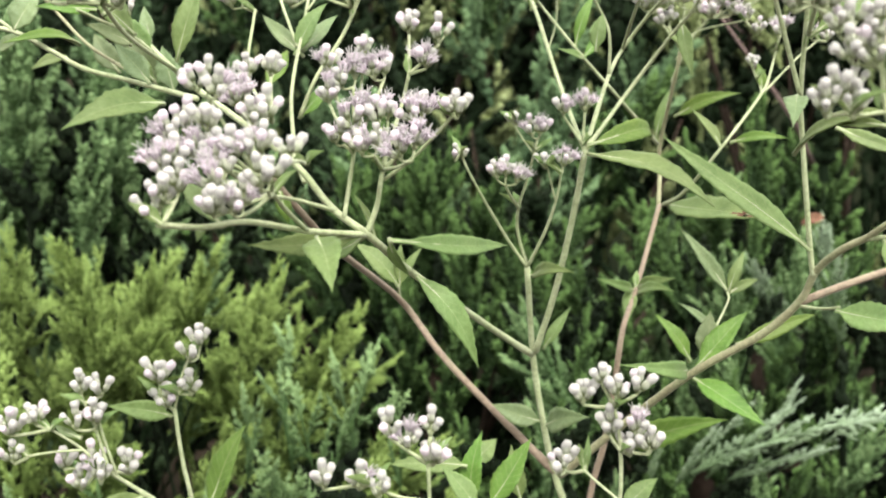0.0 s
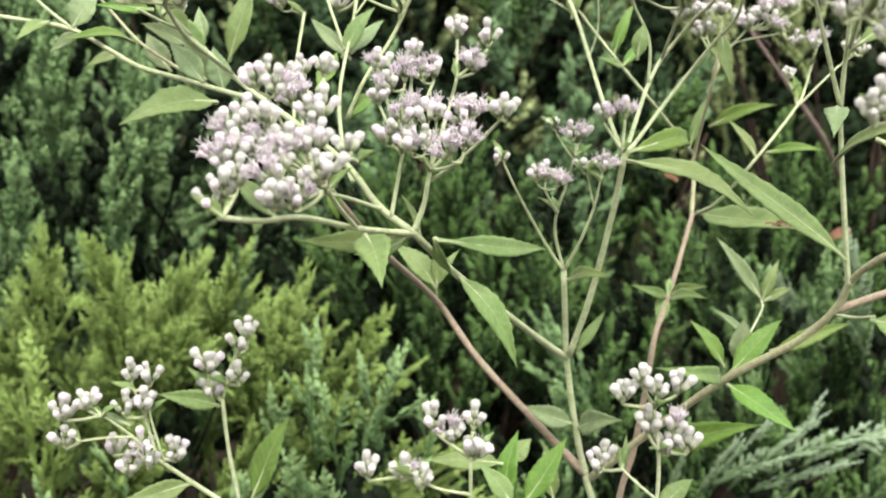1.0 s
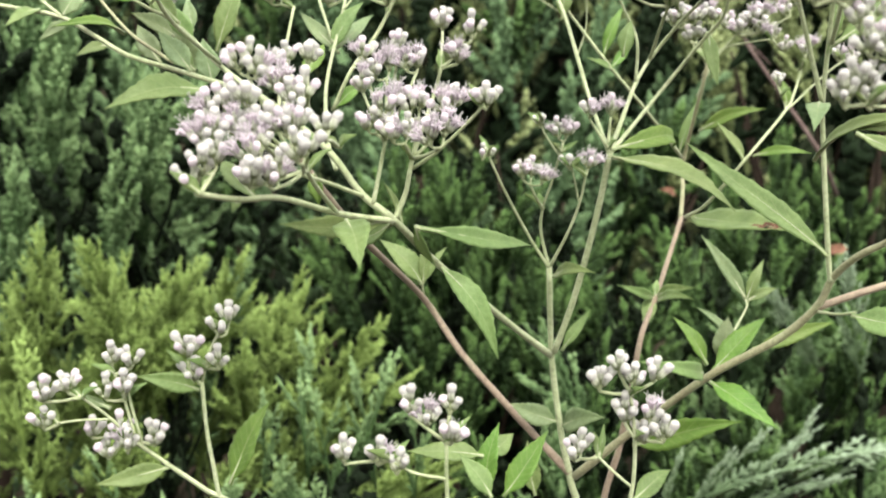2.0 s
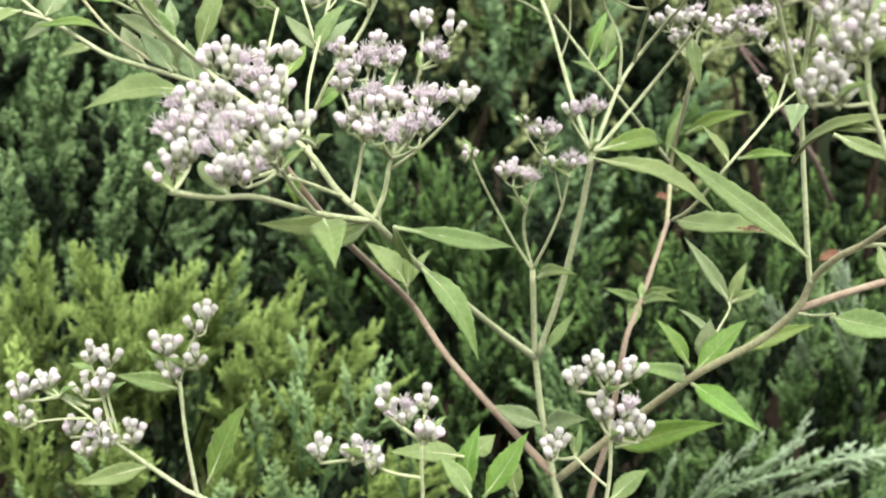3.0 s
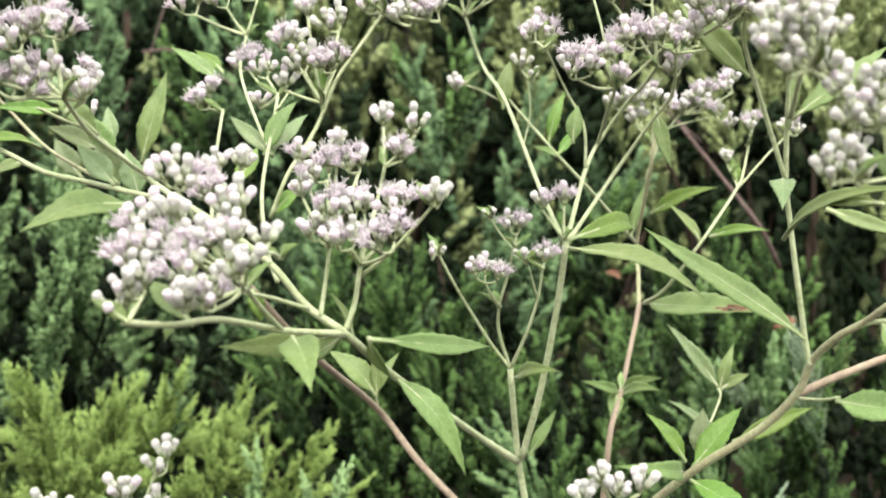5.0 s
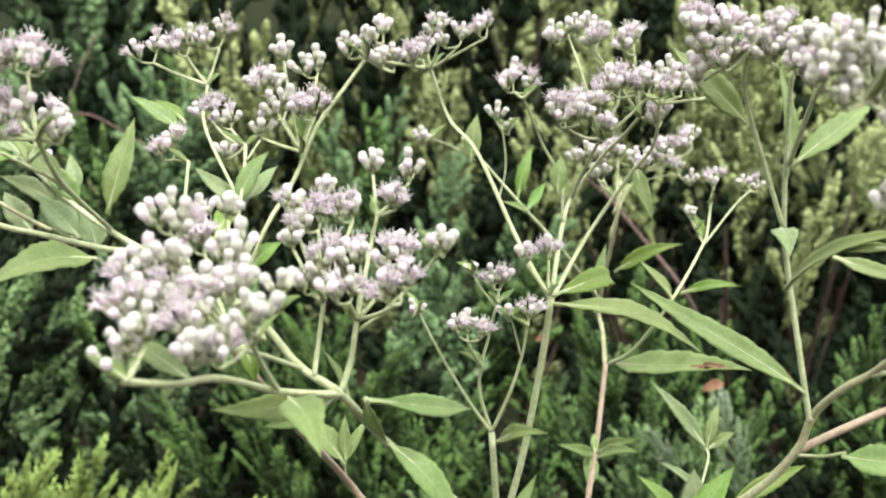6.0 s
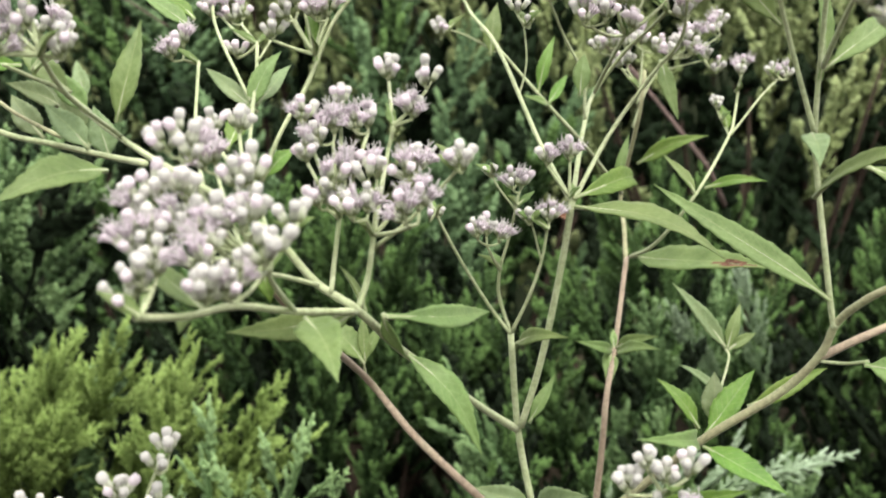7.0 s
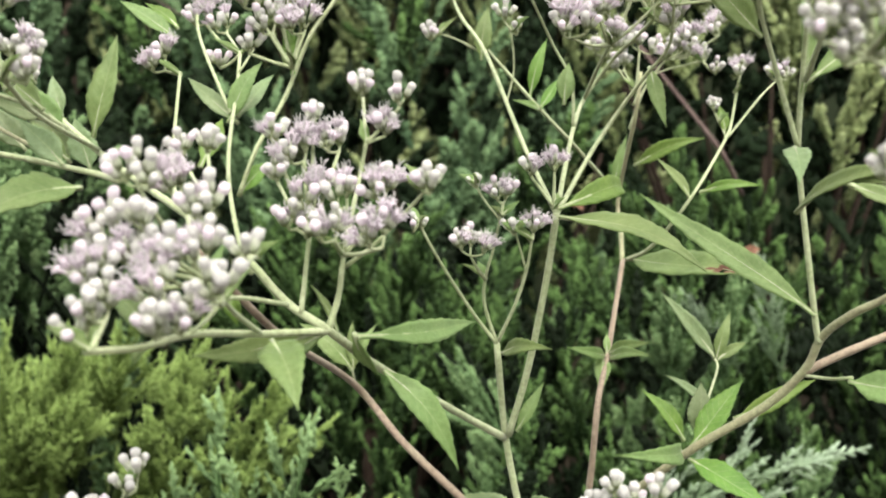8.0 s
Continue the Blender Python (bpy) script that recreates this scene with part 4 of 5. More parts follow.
flower_cluster(slender_plant, (0.2458, 0.1900, 1.1064), [
    ((0.2439, 0.1900, 1.1166), 0.0046, 5, 0)], 1.0, (0, -0.1, 1), 56, 0.00050)
stem(slender_plant, [(0.2468, 0.1800, 1.0980), (0.2481, 0.1900, 1.1020), (0.2458, 0.1900, 1.1064)], 0.0005, 0.0005, STEM_GREEN)
leaf(slender_plant, (0.2487, 0.1900, 1.1006), (0.2481, 0.1960, 1.1143), 0.0064, (0, -1, 0.55), 0.1, 0.3, LEAF_DEEP)
leaf(slender_plant, (0.2064, 0.2000, 1.0381), (0.2374, 0.1000, 1.0412), 0.0195, (0, -1, 0.42), 0.05, 0.25, LEAF, hole=True)
leaf(slender_plant, (0.2053, 0.2000, 1.0860), (0.2364, 0.1800, 1.0977), 0.0093, (0, -1, 0.42), 0.14, 0.3, LEAF_DEEP)
leaf(slender_plant, (0.2198, 0.1500, 1.0723), (0.2061, 0.1560, 1.0924), 0.0069, (0.4, -0.8, 0.5), 0.06, 0.25, LEAF)
leaf(slender_plant, (0.2244, 0.1500, 1.0761), (0.2505, 0.1400, 1.0791), 0.0057, (0, -1, 0.42), 0.12, 0.3, LEAF_DEEP)
leaf(slender_plant, (0.1983, 0.2140, 1.0715), (0.2072, 0.2200, 1.0994), 0.0064, (0, -1, 0.55), 0.06, 0.25, LEAF)
leaf(slender_plant, (0.1498, 0.1500, 1.1168), (0.1617, 0.1560, 1.1294), 0.0057, (0, -1, 0.55), 0.06, 0.3, LEAF_DEEP)
leaf(slender_plant, (0.1461, 0.1500, 1.1218), (0.1551, 0.1560, 1.1479), 0.0068, (0, -1, 0.55), 0.06, 0.3, LEAF_DEEP)
leaf(slender_plant, (0.1504, 0.1500, 1.1163), (0.1375, 0.1400, 1.1208), 0.0040, (0, -1, 0.42), 0.1, 0.25, LEAF)
leaf(slender_plant, (0.1802, 0.1480, 1.0008), (0.1591, 0.1300, 1.0097), 0.0064, (0, -1, 0.42), 0.1, 0.25, LEAF)
leaf(slender_plant, (0.1807, 0.1480, 1.0014), (0.1966, 0.1300, 1.0105), 0.0070, (0, -1, 0.42), 0.1, 0.25, LEAF)
leaf(slender_plant, (0.1808, 0.1480, 0.9999), (0.1945, 0.1200, 1.0061), 0.0070, (0, -1, 0.42), 0.1, 0.25, LEAF)
leaf(slender_plant, (0.1796, 0.1480, 0.9999), (0.1729, 0.1300, 0.9878), 0.0087, (0, -1, 0.55), 0.1, 0.25, LEAF)
leaf(slender_plant, (0.1804, 0.1480, 1.0017), (0.1820, 0.1540, 1.0095), 0.0041, (0, -1, 0.55), 0.1, 0.25, LEAF)

# ---- low flowering shoots before the hedge ----
def low_plant(label):
    return thing("flowering_shoot", label, "wildflower", group="low flowering shoots")


shoot_a = low_plant("upright green shoot with small clusters of white flower buds")
stem(shoot_a, [(0.050, -0.050, -0.020), (0.036, -0.050, 0.422), (0.022, -0.050, 0.865), (0.0027, -0.0500, 0.9645), (-0.0012, -0.0500, 0.9846), (-0.0034, -0.0500, 1.0035)], 0.0011, 0.0008, STEM_GREEN)
stem(shoot_a, [(-0.0034, -0.0500, 1.0029), (-0.0006, -0.0500, 1.0144), (0.0033, -0.0500, 1.0234)], 0.0007, 0.0005, STEM_GREEN)
stem(shoot_a, [(-0.0038, -0.0500, 1.0025), (-0.0068, -0.0500, 1.0063), (-0.0083, -0.0500, 1.0102)], 0.0007, 0.0005, STEM_GREEN)
flower_cluster(shoot_a, (0.0033, -0.0500, 1.0230), [
    ((0.0048, -0.0500, 1.0279), 0.0061, 7, 0)], 1.2, (0, -0.1, 1), 61, 0.00060)
flower_cluster(shoot_a, (-0.0020, -0.0500, 1.0085), [
    ((0.0025, -0.0500, 1.0141), 0.0034, 4, 0)], 1.2, (0, -0.1, 1), 62, 0.00060)
flower_cluster(shoot_a, (-0.0076, -0.0500, 1.0079), [
    ((-0.0083, -0.0500, 1.0185), 0.0050, 6, 0),
    ((-0.0064, -0.0500, 1.0099), 0.0054, 6, 0.1)], 1.2, (0, -0.1, 1), 63, 0.00060)
leaf(shoot_a, (-0.0046, -0.0500, 1.0001), (-0.0223, -0.0600, 1.0078), 0.0077, (0, -1, 0.42), 0.1, 0.25, LEAF)
leaf(shoot_a, (0.0062, -0.0500, 0.9677), (0.0203, -0.0450, 0.9955), 0.0128, (-0.3, -0.7, 0.8), 0.08, 0.2, LEAF_DEEP)
shoot_b = low_plant("leaning green shoot with spread clusters of white flower buds")
stem(shoot_b, [(0.394, -0.050, -0.020), (0.276, -0.050, 0.422), (0.157, -0.050, 0.864), (-0.0013, -0.0500, 0.9643), (-0.0149, -0.0500, 0.9730), (-0.0275, -0.0500, 0.9812)], 0.0012, 0.0009, STEM_GREEN)
stem(shoot_b, [(-0.0275, -0.0500, 0.9812), (-0.0350, -0.0530, 0.9903), (-0.0434, -0.0560, 0.9978)], 0.0008, 0.0005, STEM_GREEN)
stem(shoot_b, [(-0.0341, -0.0530, 0.9893), (-0.0440, -0.0550, 0.9890), (-0.0523, -0.0560, 0.9877)], 0.0006, 0.0004, STEM_GREEN)
stem(shoot_b, [(-0.0265, -0.0500, 0.9816), (-0.0309, -0.0480, 0.9949), (-0.0353, -0.0460, 1.0041)], 0.0008, 0.0005, STEM_GREEN)
stem(shoot_b, [(-0.0236, -0.0500, 0.9787), (-0.0273, -0.0500, 0.9916), (-0.0291, -0.0500, 0.9995)], 0.0007, 0.0005, STEM_GREEN)
flower_cluster(shoot_b, (-0.0434, -0.0560, 0.9975), [
    ((-0.0567, -0.0560, 1.0019), 0.0061, 6, 0.1),
    ((-0.0480, -0.0560, 1.0055), 0.0053, 6, 0.1)], 1.2, (0, -0.1, 1), 64, 0.00060)
flower_cluster(shoot_b, (-0.0513, -0.0560, 0.9877), [
    ((-0.0560, -0.0560, 0.9915), 0.0048, 4, 0)], 1.2, (0, -0.1, 1), 65, 0.00060)
flower_cluster(shoot_b, (-0.0349, -0.0460, 1.0031), [
    ((-0.0365, -0.0450, 1.0122), 0.0047, 4, 0),
    ((-0.0297, -0.0450, 1.0111), 0.0031, 3, 0)], 1.2, (0, -0.1, 1), 66, 0.00060)
flower_cluster(shoot_b, (-0.0309, -0.0480, 0.9949), [
    ((-0.0369, -0.0500, 1.0012), 0.0038, 4, 0),
    ((-0.0300, -0.0500, 1.0039), 0.0054, 6, 0)], 1.2, (0, -0.1, 1), 67, 0.00060)
flower_cluster(shoot_b, (-0.0284, -0.0500, 0.9825), [
    ((-0.0420, -0.0500, 0.9874), 0.0046, 4, 0),
    ((-0.0319, -0.0500, 0.9878), 0.0050, 5, 0.1),
    ((-0.0356, -0.0520, 0.9809), 0.0050, 5, 0.1),
    ((-0.0277, -0.0550, 0.9843), 0.0046, 4, 0.2),
    ((-0.0196, -0.0500, 0.9863), 0.0054, 5, 0)], 1.2, (0, -0.1, 1), 68, 0.00060)
leaf(shoot_b, (-0.0139, -0.0500, 0.9716), (-0.0372, -0.0600, 0.9689), 0.0082, (0, -1, 0.42), 0.08, 0.25, LEAF)
leaf(shoot_b, (-0.0357, -0.0500, 0.9923), (-0.0464, -0.0440, 0.9951), 0.0031, (0, -1, 0.42), 0.08, 0.25, LEAF_GREY)
shoot_c = low_plant("short green shoot with white flower buds among leaves")
stem(shoot_c, [(0.103, -0.080, -0.020), (0.097, -0.080, 0.425), (0.091, -0.080, 0.870), (0.0839, -0.0800, 0.9704), (0.0828, -0.0800, 0.9853), (0.0823, -0.0800, 0.9963)], 0.0010, 0.0007, STEM_GREEN)
stem(shoot_c, [(0.0824, -0.0800, 0.9960), (0.0801, -0.0800, 1.0008)], 0.0006, 0.0005, STEM_GREEN)
flower_cluster(shoot_c, (0.0811, -0.0800, 0.9981), [
    ((0.0702, -0.0800, 1.0119), 0.0038, 4, 0),
    ((0.0759, -0.0800, 1.0079), 0.0046, 5, 0.1),
    ((0.0828, -0.0800, 1.0124), 0.0038, 4, 0),
    ((0.0836, -0.0800, 1.0033), 0.0053, 6, 0.2)], 1.2, (0, -0.1, 1), 69, 0.00060)
stem(shoot_c, [(0.0828, -0.0800, 0.9853), (0.0725, -0.0800, 0.9867), (0.0645, -0.0800, 0.9905)], 0.0007, 0.0005, STEM_GREEN)
flower_cluster(shoot_c, (0.0645, -0.0800, 0.9905), [
    ((0.0502, -0.0800, 0.9947), 0.0049, 6, 0),
    ((0.0608, -0.0800, 0.9951), 0.0053, 6, 0.2),
    ((0.0671, -0.0800, 0.9917), 0.0035, 4, 0)], 1.2, (0, -0.1, 1), 70, 0.00060)
leaf(shoot_c, (0.0964, 0.0000, 0.9483), (0.1004, 0.0060, 0.9762), 0.0106, (-0.3, -0.9, 0.3), 0.05, 0.4, LEAF_DEEP)
leaf(shoot_c, (0.1030, 0.0000, 0.9486), (0.1204, 0.0060, 0.9735), 0.0114, (-0.4, -0.9, 0.3), 0.05, 0.4, LEAF_DEEP)
leaf(shoot_c, (0.0984, -0.0200, 0.9553), (0.0858, -0.0140, 0.9701), 0.0092, (0.4, -0.9, 0.3), 0.05, 0.25, LEAF)
leaf(shoot_c, (0.0949, 0.0000, 0.9632), (0.0652, 0.0000, 0.9654), 0.0101, (0, -0.7, 0.7), 0.08, 0.25, LEAF)
leaf(shoot_c, (0.0973, 0.0300, 0.9536), (0.1077, 0.0360, 0.9618), 0.0103, (0, -0.7, 0.7), 0.08, 0.25, LEAF)
leaf(shoot_c, (0.1179, 0.0300, 0.9372), (0.1137, 0.0360, 0.9595), 0.0094, (0, -1, 0.55), 0.05, 0.25, LEAF)
shoot_d = low_plant("pale green shoot with rounded white flower buds")
stem(shoot_d, [(0.123, -0.070, -0.020), (0.129, -0.070, 0.424), (0.134, -0.070, 0.869), (0.1417, -0.0700, 0.9685), (0.1430, -0.0700, 0.9858), (0.1422, -0.0700, 1.0008), (0.1400, -0.0700, 1.0128)], 0.0010, 0.0007, STEM_GREEN)
flower_cluster(shoot_d, (0.1399, -0.0700, 1.0134), [
    ((0.1301, -0.0700, 1.0200), 0.0039, 5, 0),
    ((0.1363, -0.0700, 1.0256), 0.0036, 4, 0),
    ((0.1411, -0.0700, 1.0215), 0.0043, 5, 0),
    ((0.1469, -0.0700, 1.0236), 0.0036, 4, 0)], 1.2, (0, -0.1, 1), 71, 0.00060)
flower_cluster(shoot_d, (0.1425, -0.0700, 0.9989), [
    ((0.1388, -0.0700, 1.0105), 0.0047, 6, 0),
    ((0.1471, -0.0700, 1.0094), 0.0039, 4, 0.1),
    ((0.1457, -0.0700, 1.0032), 0.0036, 4, 0.1),
    ((0.1515, -0.0700, 1.0040), 0.0040, 4, 0)], 1.2, (0, -0.1, 1), 72, 0.00060)
stem(shoot_d, [(0.1428, -0.0700, 0.9820), (0.1367, -0.0660, 0.9859), (0.1320, -0.0620, 0.9891)], 0.0006, 0.0005, STEM_GREEN)
flower_cluster(shoot_d, (0.1320, -0.0620, 0.9887), [
    ((0.1264, -0.0600, 0.9940), 0.0056, 7, 0)], 1.2, (0, -0.1, 1), 73, 0.00060)
leaf(shoot_d, (0.1445, -0.0600, 0.9742), (0.1588, -0.0500, 0.9809), 0.0082, (0, -0.6, 0.8), 0.08, 0.25, LEAF)

edge_plant = low_plant("flowering stem with dense heads of white buds at the path")
stem(edge_plant, [(0.267, -0.130, -0.020), (0.249, -0.130, 0.473), (0.231, -0.130, 0.965), (0.2068, -0.1300, 1.0650), (0.1999, -0.1300, 1.0936), (0.1932, -0.1300, 1.1096), (0.1912, -0.1300, 1.1213)], 0.0012, 0.0008, STEM_GREEN)
stem(edge_plant, [(0.1932, -0.1300, 1.1096), (0.1874, -0.1300, 1.1087), (0.1839, -0.1300, 1.1097)], 0.0007, 0.0005, STEM_GREEN)
flower_cluster(edge_plant, (0.1842, -0.1300, 1.1093), [
    ((0.1800, -0.1300, 1.1141), 0.0042, 9, 0),
    ((0.1839, -0.1300, 1.1176), 0.0039, 8, 0),
    ((0.1857, -0.1300, 1.1128), 0.0028, 5, 0)], 1.0, (0, -0.1, 1), 81, 0.00060)
flower_cluster(edge_plant, (0.1913, -0.1300, 1.1206), [
    ((0.1859, -0.1300, 1.1266), 0.0050, 10, 0),
    ((0.1922, -0.1300, 1.1255), 0.0047, 9, 0),
    ((0.1827, -0.1300, 1.1320), 0.0042, 7, 0),
    ((0.1903, -0.1300, 1.1322), 0.0047, 9, 0)], 1.0, (0, -0.1, 1), 82, 0.00060)
leaf(edge_plant, (0.1945, -0.1300, 1.1075), (0.1909, -0.1240, 1.1165), 0.0045, (0, -1, 0.55), 0.06, 0.25, LEAF)
stem(edge_plant, [(0.1912, -0.1300, 1.1213), (0.1812, -0.1300, 1.1295), (0.1739, -0.1300, 1.1345)], 0.0009, 0.0007, STEM_GREEN)
flower_cluster(edge_plant, (0.1739, -0.1300, 1.1345), [
    ((0.1650, -0.1300, 1.1432), 0.0041, 8, 0),
    ((0.1710, -0.1300, 1.1451), 0.0044, 9, 0),
    ((0.1776, -0.1300, 1.1434), 0.0044, 9, 0),
    ((0.1693, -0.1300, 1.1380), 0.0036, 6, 0),
    ((0.1768, -0.1300, 1.1379), 0.0036, 6, 0),
    ((0.1676, -0.1300, 1.1489), 0.0041, 8, 0),
    ((0.1745, -0.1300, 1.1499), 0.0044, 8, 0)], 1.0, (0, -0.1, 1), 83, 0.00060)
leaf(plant, (-0.0281, 0.0300, 1.1081), (-0.0407, 0.0360, 1.1208), 0.0076, (0, -1, 0.55), 0.06, 0.25, LEAF)
leaf(plant, (-0.0425, 0.0500, 1.1205), (-0.0538, 0.0300, 1.1299), 0.0103, (0, -1, 0.55), 0.06, 0.25, LEAF_GREY)
leaf(plant, (-0.0509, 0.0600, 1.1099), (-0.0628, 0.0660, 1.1258), 0.0106, (0, -1, 0.55), 0.06, 0.25, LEAF_GREY)
leaf(plant, (-0.0781, 0.0200, 1.1262), (-0.0690, 0.0260, 1.1419), 0.0131, (0, -1, 0.55), 0.1, 0.25, LEAF_GREY)
leaf(plant, (-0.0364, 0.0600, 1.1044), (-0.0471, 0.0660, 1.1339), 0.0144, (0, -1, 0.55), 0.06, 0.25, LEAF_GREY)
leaf(plant, (-0.0869, 0.0200, 1.1291), (-0.0914, 0.0000, 1.1218), 0.0074, (0, -1, 0.55), 0.06, 0.25, LEAF)
flower_cluster(plant, (-0.0453, 0.0600, 1.1336), [
    ((-0.0462, 0.0600, 1.1387), 0.0024, 3, 0)], 1.0, (0, -0.1, 1), 43, 0.00050)
flower_cluster(plant, (0.1913, -0.0200, 1.1639), [
    ((0.1749, -0.0200, 1.1757), 0.0071, 11, 0.3),
    ((0.1859, -0.0200, 1.1739), 0.0078, 14, 0.3),
    ((0.2035, -0.0200, 1.1731), 0.0078, 14, 0.3)], 1.2, (0, -0.1, 1), 44, 0.00060)
flower_cluster(plant, (0.1556, 0.0800, 1.1859), [
    ((0.1522, 0.0800, 1.1908), 0.0077, 10, 0.3),
    ((0.1627, 0.0800, 1.1931), 0.0081, 11, 0.4)], 1.2, (0, -0.1, 1), 45, 0.00050)
stem(plant, [(0.1608, 0.0550, 1.1441), (0.1583, 0.0650, 1.1658), (0.1556, 0.0800, 1.1863)], 0.0007, 0.0005, STEM_GREEN)
leaf(plant, (-0.0470, 0.0300, 1.1363), (-0.0634, 0.0360, 1.1538), 0.0116, (0, -1, 0.55), 0.06, 0.25, LEAF_GREY)
leaf(plant, (-0.0266, 0.0500, 1.1024), (-0.0309, 0.0560, 1.1210), 0.0118, (0, -1, 0.55), 0.06, 0.25, LEAF_GREY)
leaf(plant, (-0.0691, 0.0500, 1.1163), (-0.0800, 0.0400, 1.1116), 0.0056, (0, -1, 0.42), 0.06, 0.25, LEAF)
leaf(plant, (-0.0777, 0.0300, 1.1244), (-0.0872, 0.0200, 1.1173), 0.0058, (0, -1, 0.42), 0.06, 0.25, LEAF_GREY)

# ---- junipers ----
def spray_mesh(seed, mat, length=0.16, flat=0.6, n=11, gap=0.0062, fat=1.0, spread=1.0, steep=1.0, nubs=True, bushy=0.27):
    """A feathery plume of scale-leaved juniper that stands along z: a twig with spear-shaped branchlets, each a cord set with shoots that shorten to its tip; nubs: blunt shoots with side shoots."""
    rnd = random.Random(seed)
    s = Shape()

    def shoot(p, d, size, r, a):
        o = d.orthogonal().normalized()
        u = d.cross(o)
        spin = rnd.uniform(0, 2)
        ring = [[s.vert(p + d * size * h + (o * math.cos(q + spin) + u * math.sin(q + spin)) * r * k, min(1, a + up)) for q in (0, 2.094, 4.189)]
                for h, k, up in (((0, 0.85, 0), (0.68, 0.95, 0.08)) if nubs else ((0.52, 1.45, 0.05),))]
        tip = s.vert(p + d * size, min(1, a + 0.16))
        if not nubs:
            root = s.vert(p, a)
            for k in range(3):
                s.face((ring[0][k], ring[0][(k + 1) % 3], tip))
                s.face((root, ring[0][(k + 1) % 3], ring[0][k]))
            return
        for k in range(3):
            s.face((ring[0][k], ring[0][(k + 1) % 3], ring[1][(k + 1) % 3], ring[1][k]))
            s.face((ring[1][k], ring[1][(k + 1) % 3], tip))

    lean = Vector((rnd.uniform(-0.12, 0.12), rnd.uniform(-0.12, 0.12), 1)).normalized()
    bow = Vector((rnd.uniform(-1, 1), rnd.uniform(-1, 1), 0)) * length * 0.16

    def axis(t):
        return lean * length * t + bow * t * t

    s.tube([axis(t) for t in (0, 0.33, 0.66, 1)], [0.0022, 0.0019, 0.0016, 0.0012], 5, along=[0, 0.05, 0.2, 0.45])
    spears = []
    for i in range(n):
        t = 0.04 + 0.84 * i / (n - 1)
        q = i * 2.4 + rnd.uniform(-0.5, 0.5)
        out = Vector((math.cos(q), flat * math.sin(q), 0))
        if out.length < 0.75:
            out *= 0.75 / out.length
        d = (out * rnd.uniform(0.55, 0.85) + lean * steep).normalized()
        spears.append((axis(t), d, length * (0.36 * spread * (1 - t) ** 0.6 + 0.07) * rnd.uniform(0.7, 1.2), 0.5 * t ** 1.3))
    spears.append((axis(0.72), (axis(1.0) - axis(0.7)).normalized(), length * 0.34, 0.42))
    for p, d, size, base_a in spears:
        wing = Matrix.Rotation(rnd.uniform(-0.9, 0.9), 3, d) @ d.cross(Vector((0, 1, 0))).normalized()
        k = max(3, int(size / gap))
        line = [p + d * size * f * 0.9 + lean * size * 0.22 * f * f for f in (0, 0.5, 1)]
        s.tube(line, [0.0016 * fat, 0.0015 * fat, 0.0010 * fat], 3, along=[base_a, base_a + 0.2, base_a + 0.45], cap=False)
        for j in range(k):
            f = (j + 0.7) / k
            at = p + d * size * f * 0.9 + lean * size * 0.22 * f * f
            ahead = (d + lean * 0.4 * f).normalized()
            reach = 0.0058 * fat + bushy * size * (1 - f) ** 1.1
            for m in (1, -1, 0):
                if rnd.random() < 0.12:
                    continue
                if m:
                    w = Matrix.Rotation(rnd.uniform(-0.45, 0.45), 3, ahead) @ wing * m
                else:
                    w = ahead.cross(wing) * (0.7 if j % 2 else -0.7)
                way = (ahead + w * rnd.uniform(0.55, 0.8) * (1.0 if nubs else 0.62)).normalized()
                long_ = reach * rnd.uniform(0.75, 1.2) * (1.0 if m else 0.7)
                # low at plume foot and spear base, where the colour carries painted shade
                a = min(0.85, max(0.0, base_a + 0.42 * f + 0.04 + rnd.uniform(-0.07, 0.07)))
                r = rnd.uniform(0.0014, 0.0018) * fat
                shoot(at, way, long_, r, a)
                if nubs and long_ > 0.0125:
                    for h, e in ((0.5, 1 if j % 2 else -1),):
                        shoot(at + way * long_ * h, (way + ahead * 0.3 + e * (wing if m == 0 else ahead.cross(w).cross(way)).normalized() * 0.6).normalized(), rnd.uniform(0.0045, 0.0065) * fat, r * 0.9, a + 0.06)
        shoot(line[2], (d * 0.7 + lean * 0.5).normalized(), 0.0075 * fat, 0.0014 * fat, min(0.8, base_a + 0.45))
    return s.mesh("spray", [mat], smooth=True)


PLUMES, FAR_PLUMES = {}, {}
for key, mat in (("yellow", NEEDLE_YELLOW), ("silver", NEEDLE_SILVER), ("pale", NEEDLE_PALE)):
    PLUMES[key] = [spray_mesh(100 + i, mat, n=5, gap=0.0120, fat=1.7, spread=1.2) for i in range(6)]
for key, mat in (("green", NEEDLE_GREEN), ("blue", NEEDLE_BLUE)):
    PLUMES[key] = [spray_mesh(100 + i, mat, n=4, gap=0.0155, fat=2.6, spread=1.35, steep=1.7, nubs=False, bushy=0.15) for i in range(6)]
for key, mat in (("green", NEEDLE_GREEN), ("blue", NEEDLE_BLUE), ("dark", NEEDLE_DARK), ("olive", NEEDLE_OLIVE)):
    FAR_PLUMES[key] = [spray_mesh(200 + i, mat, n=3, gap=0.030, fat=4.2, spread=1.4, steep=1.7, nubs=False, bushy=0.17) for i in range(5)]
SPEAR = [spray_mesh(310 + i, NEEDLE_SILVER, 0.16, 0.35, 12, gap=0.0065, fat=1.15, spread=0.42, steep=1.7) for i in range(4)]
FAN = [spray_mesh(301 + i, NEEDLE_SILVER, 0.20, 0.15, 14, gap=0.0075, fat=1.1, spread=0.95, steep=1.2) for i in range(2)]
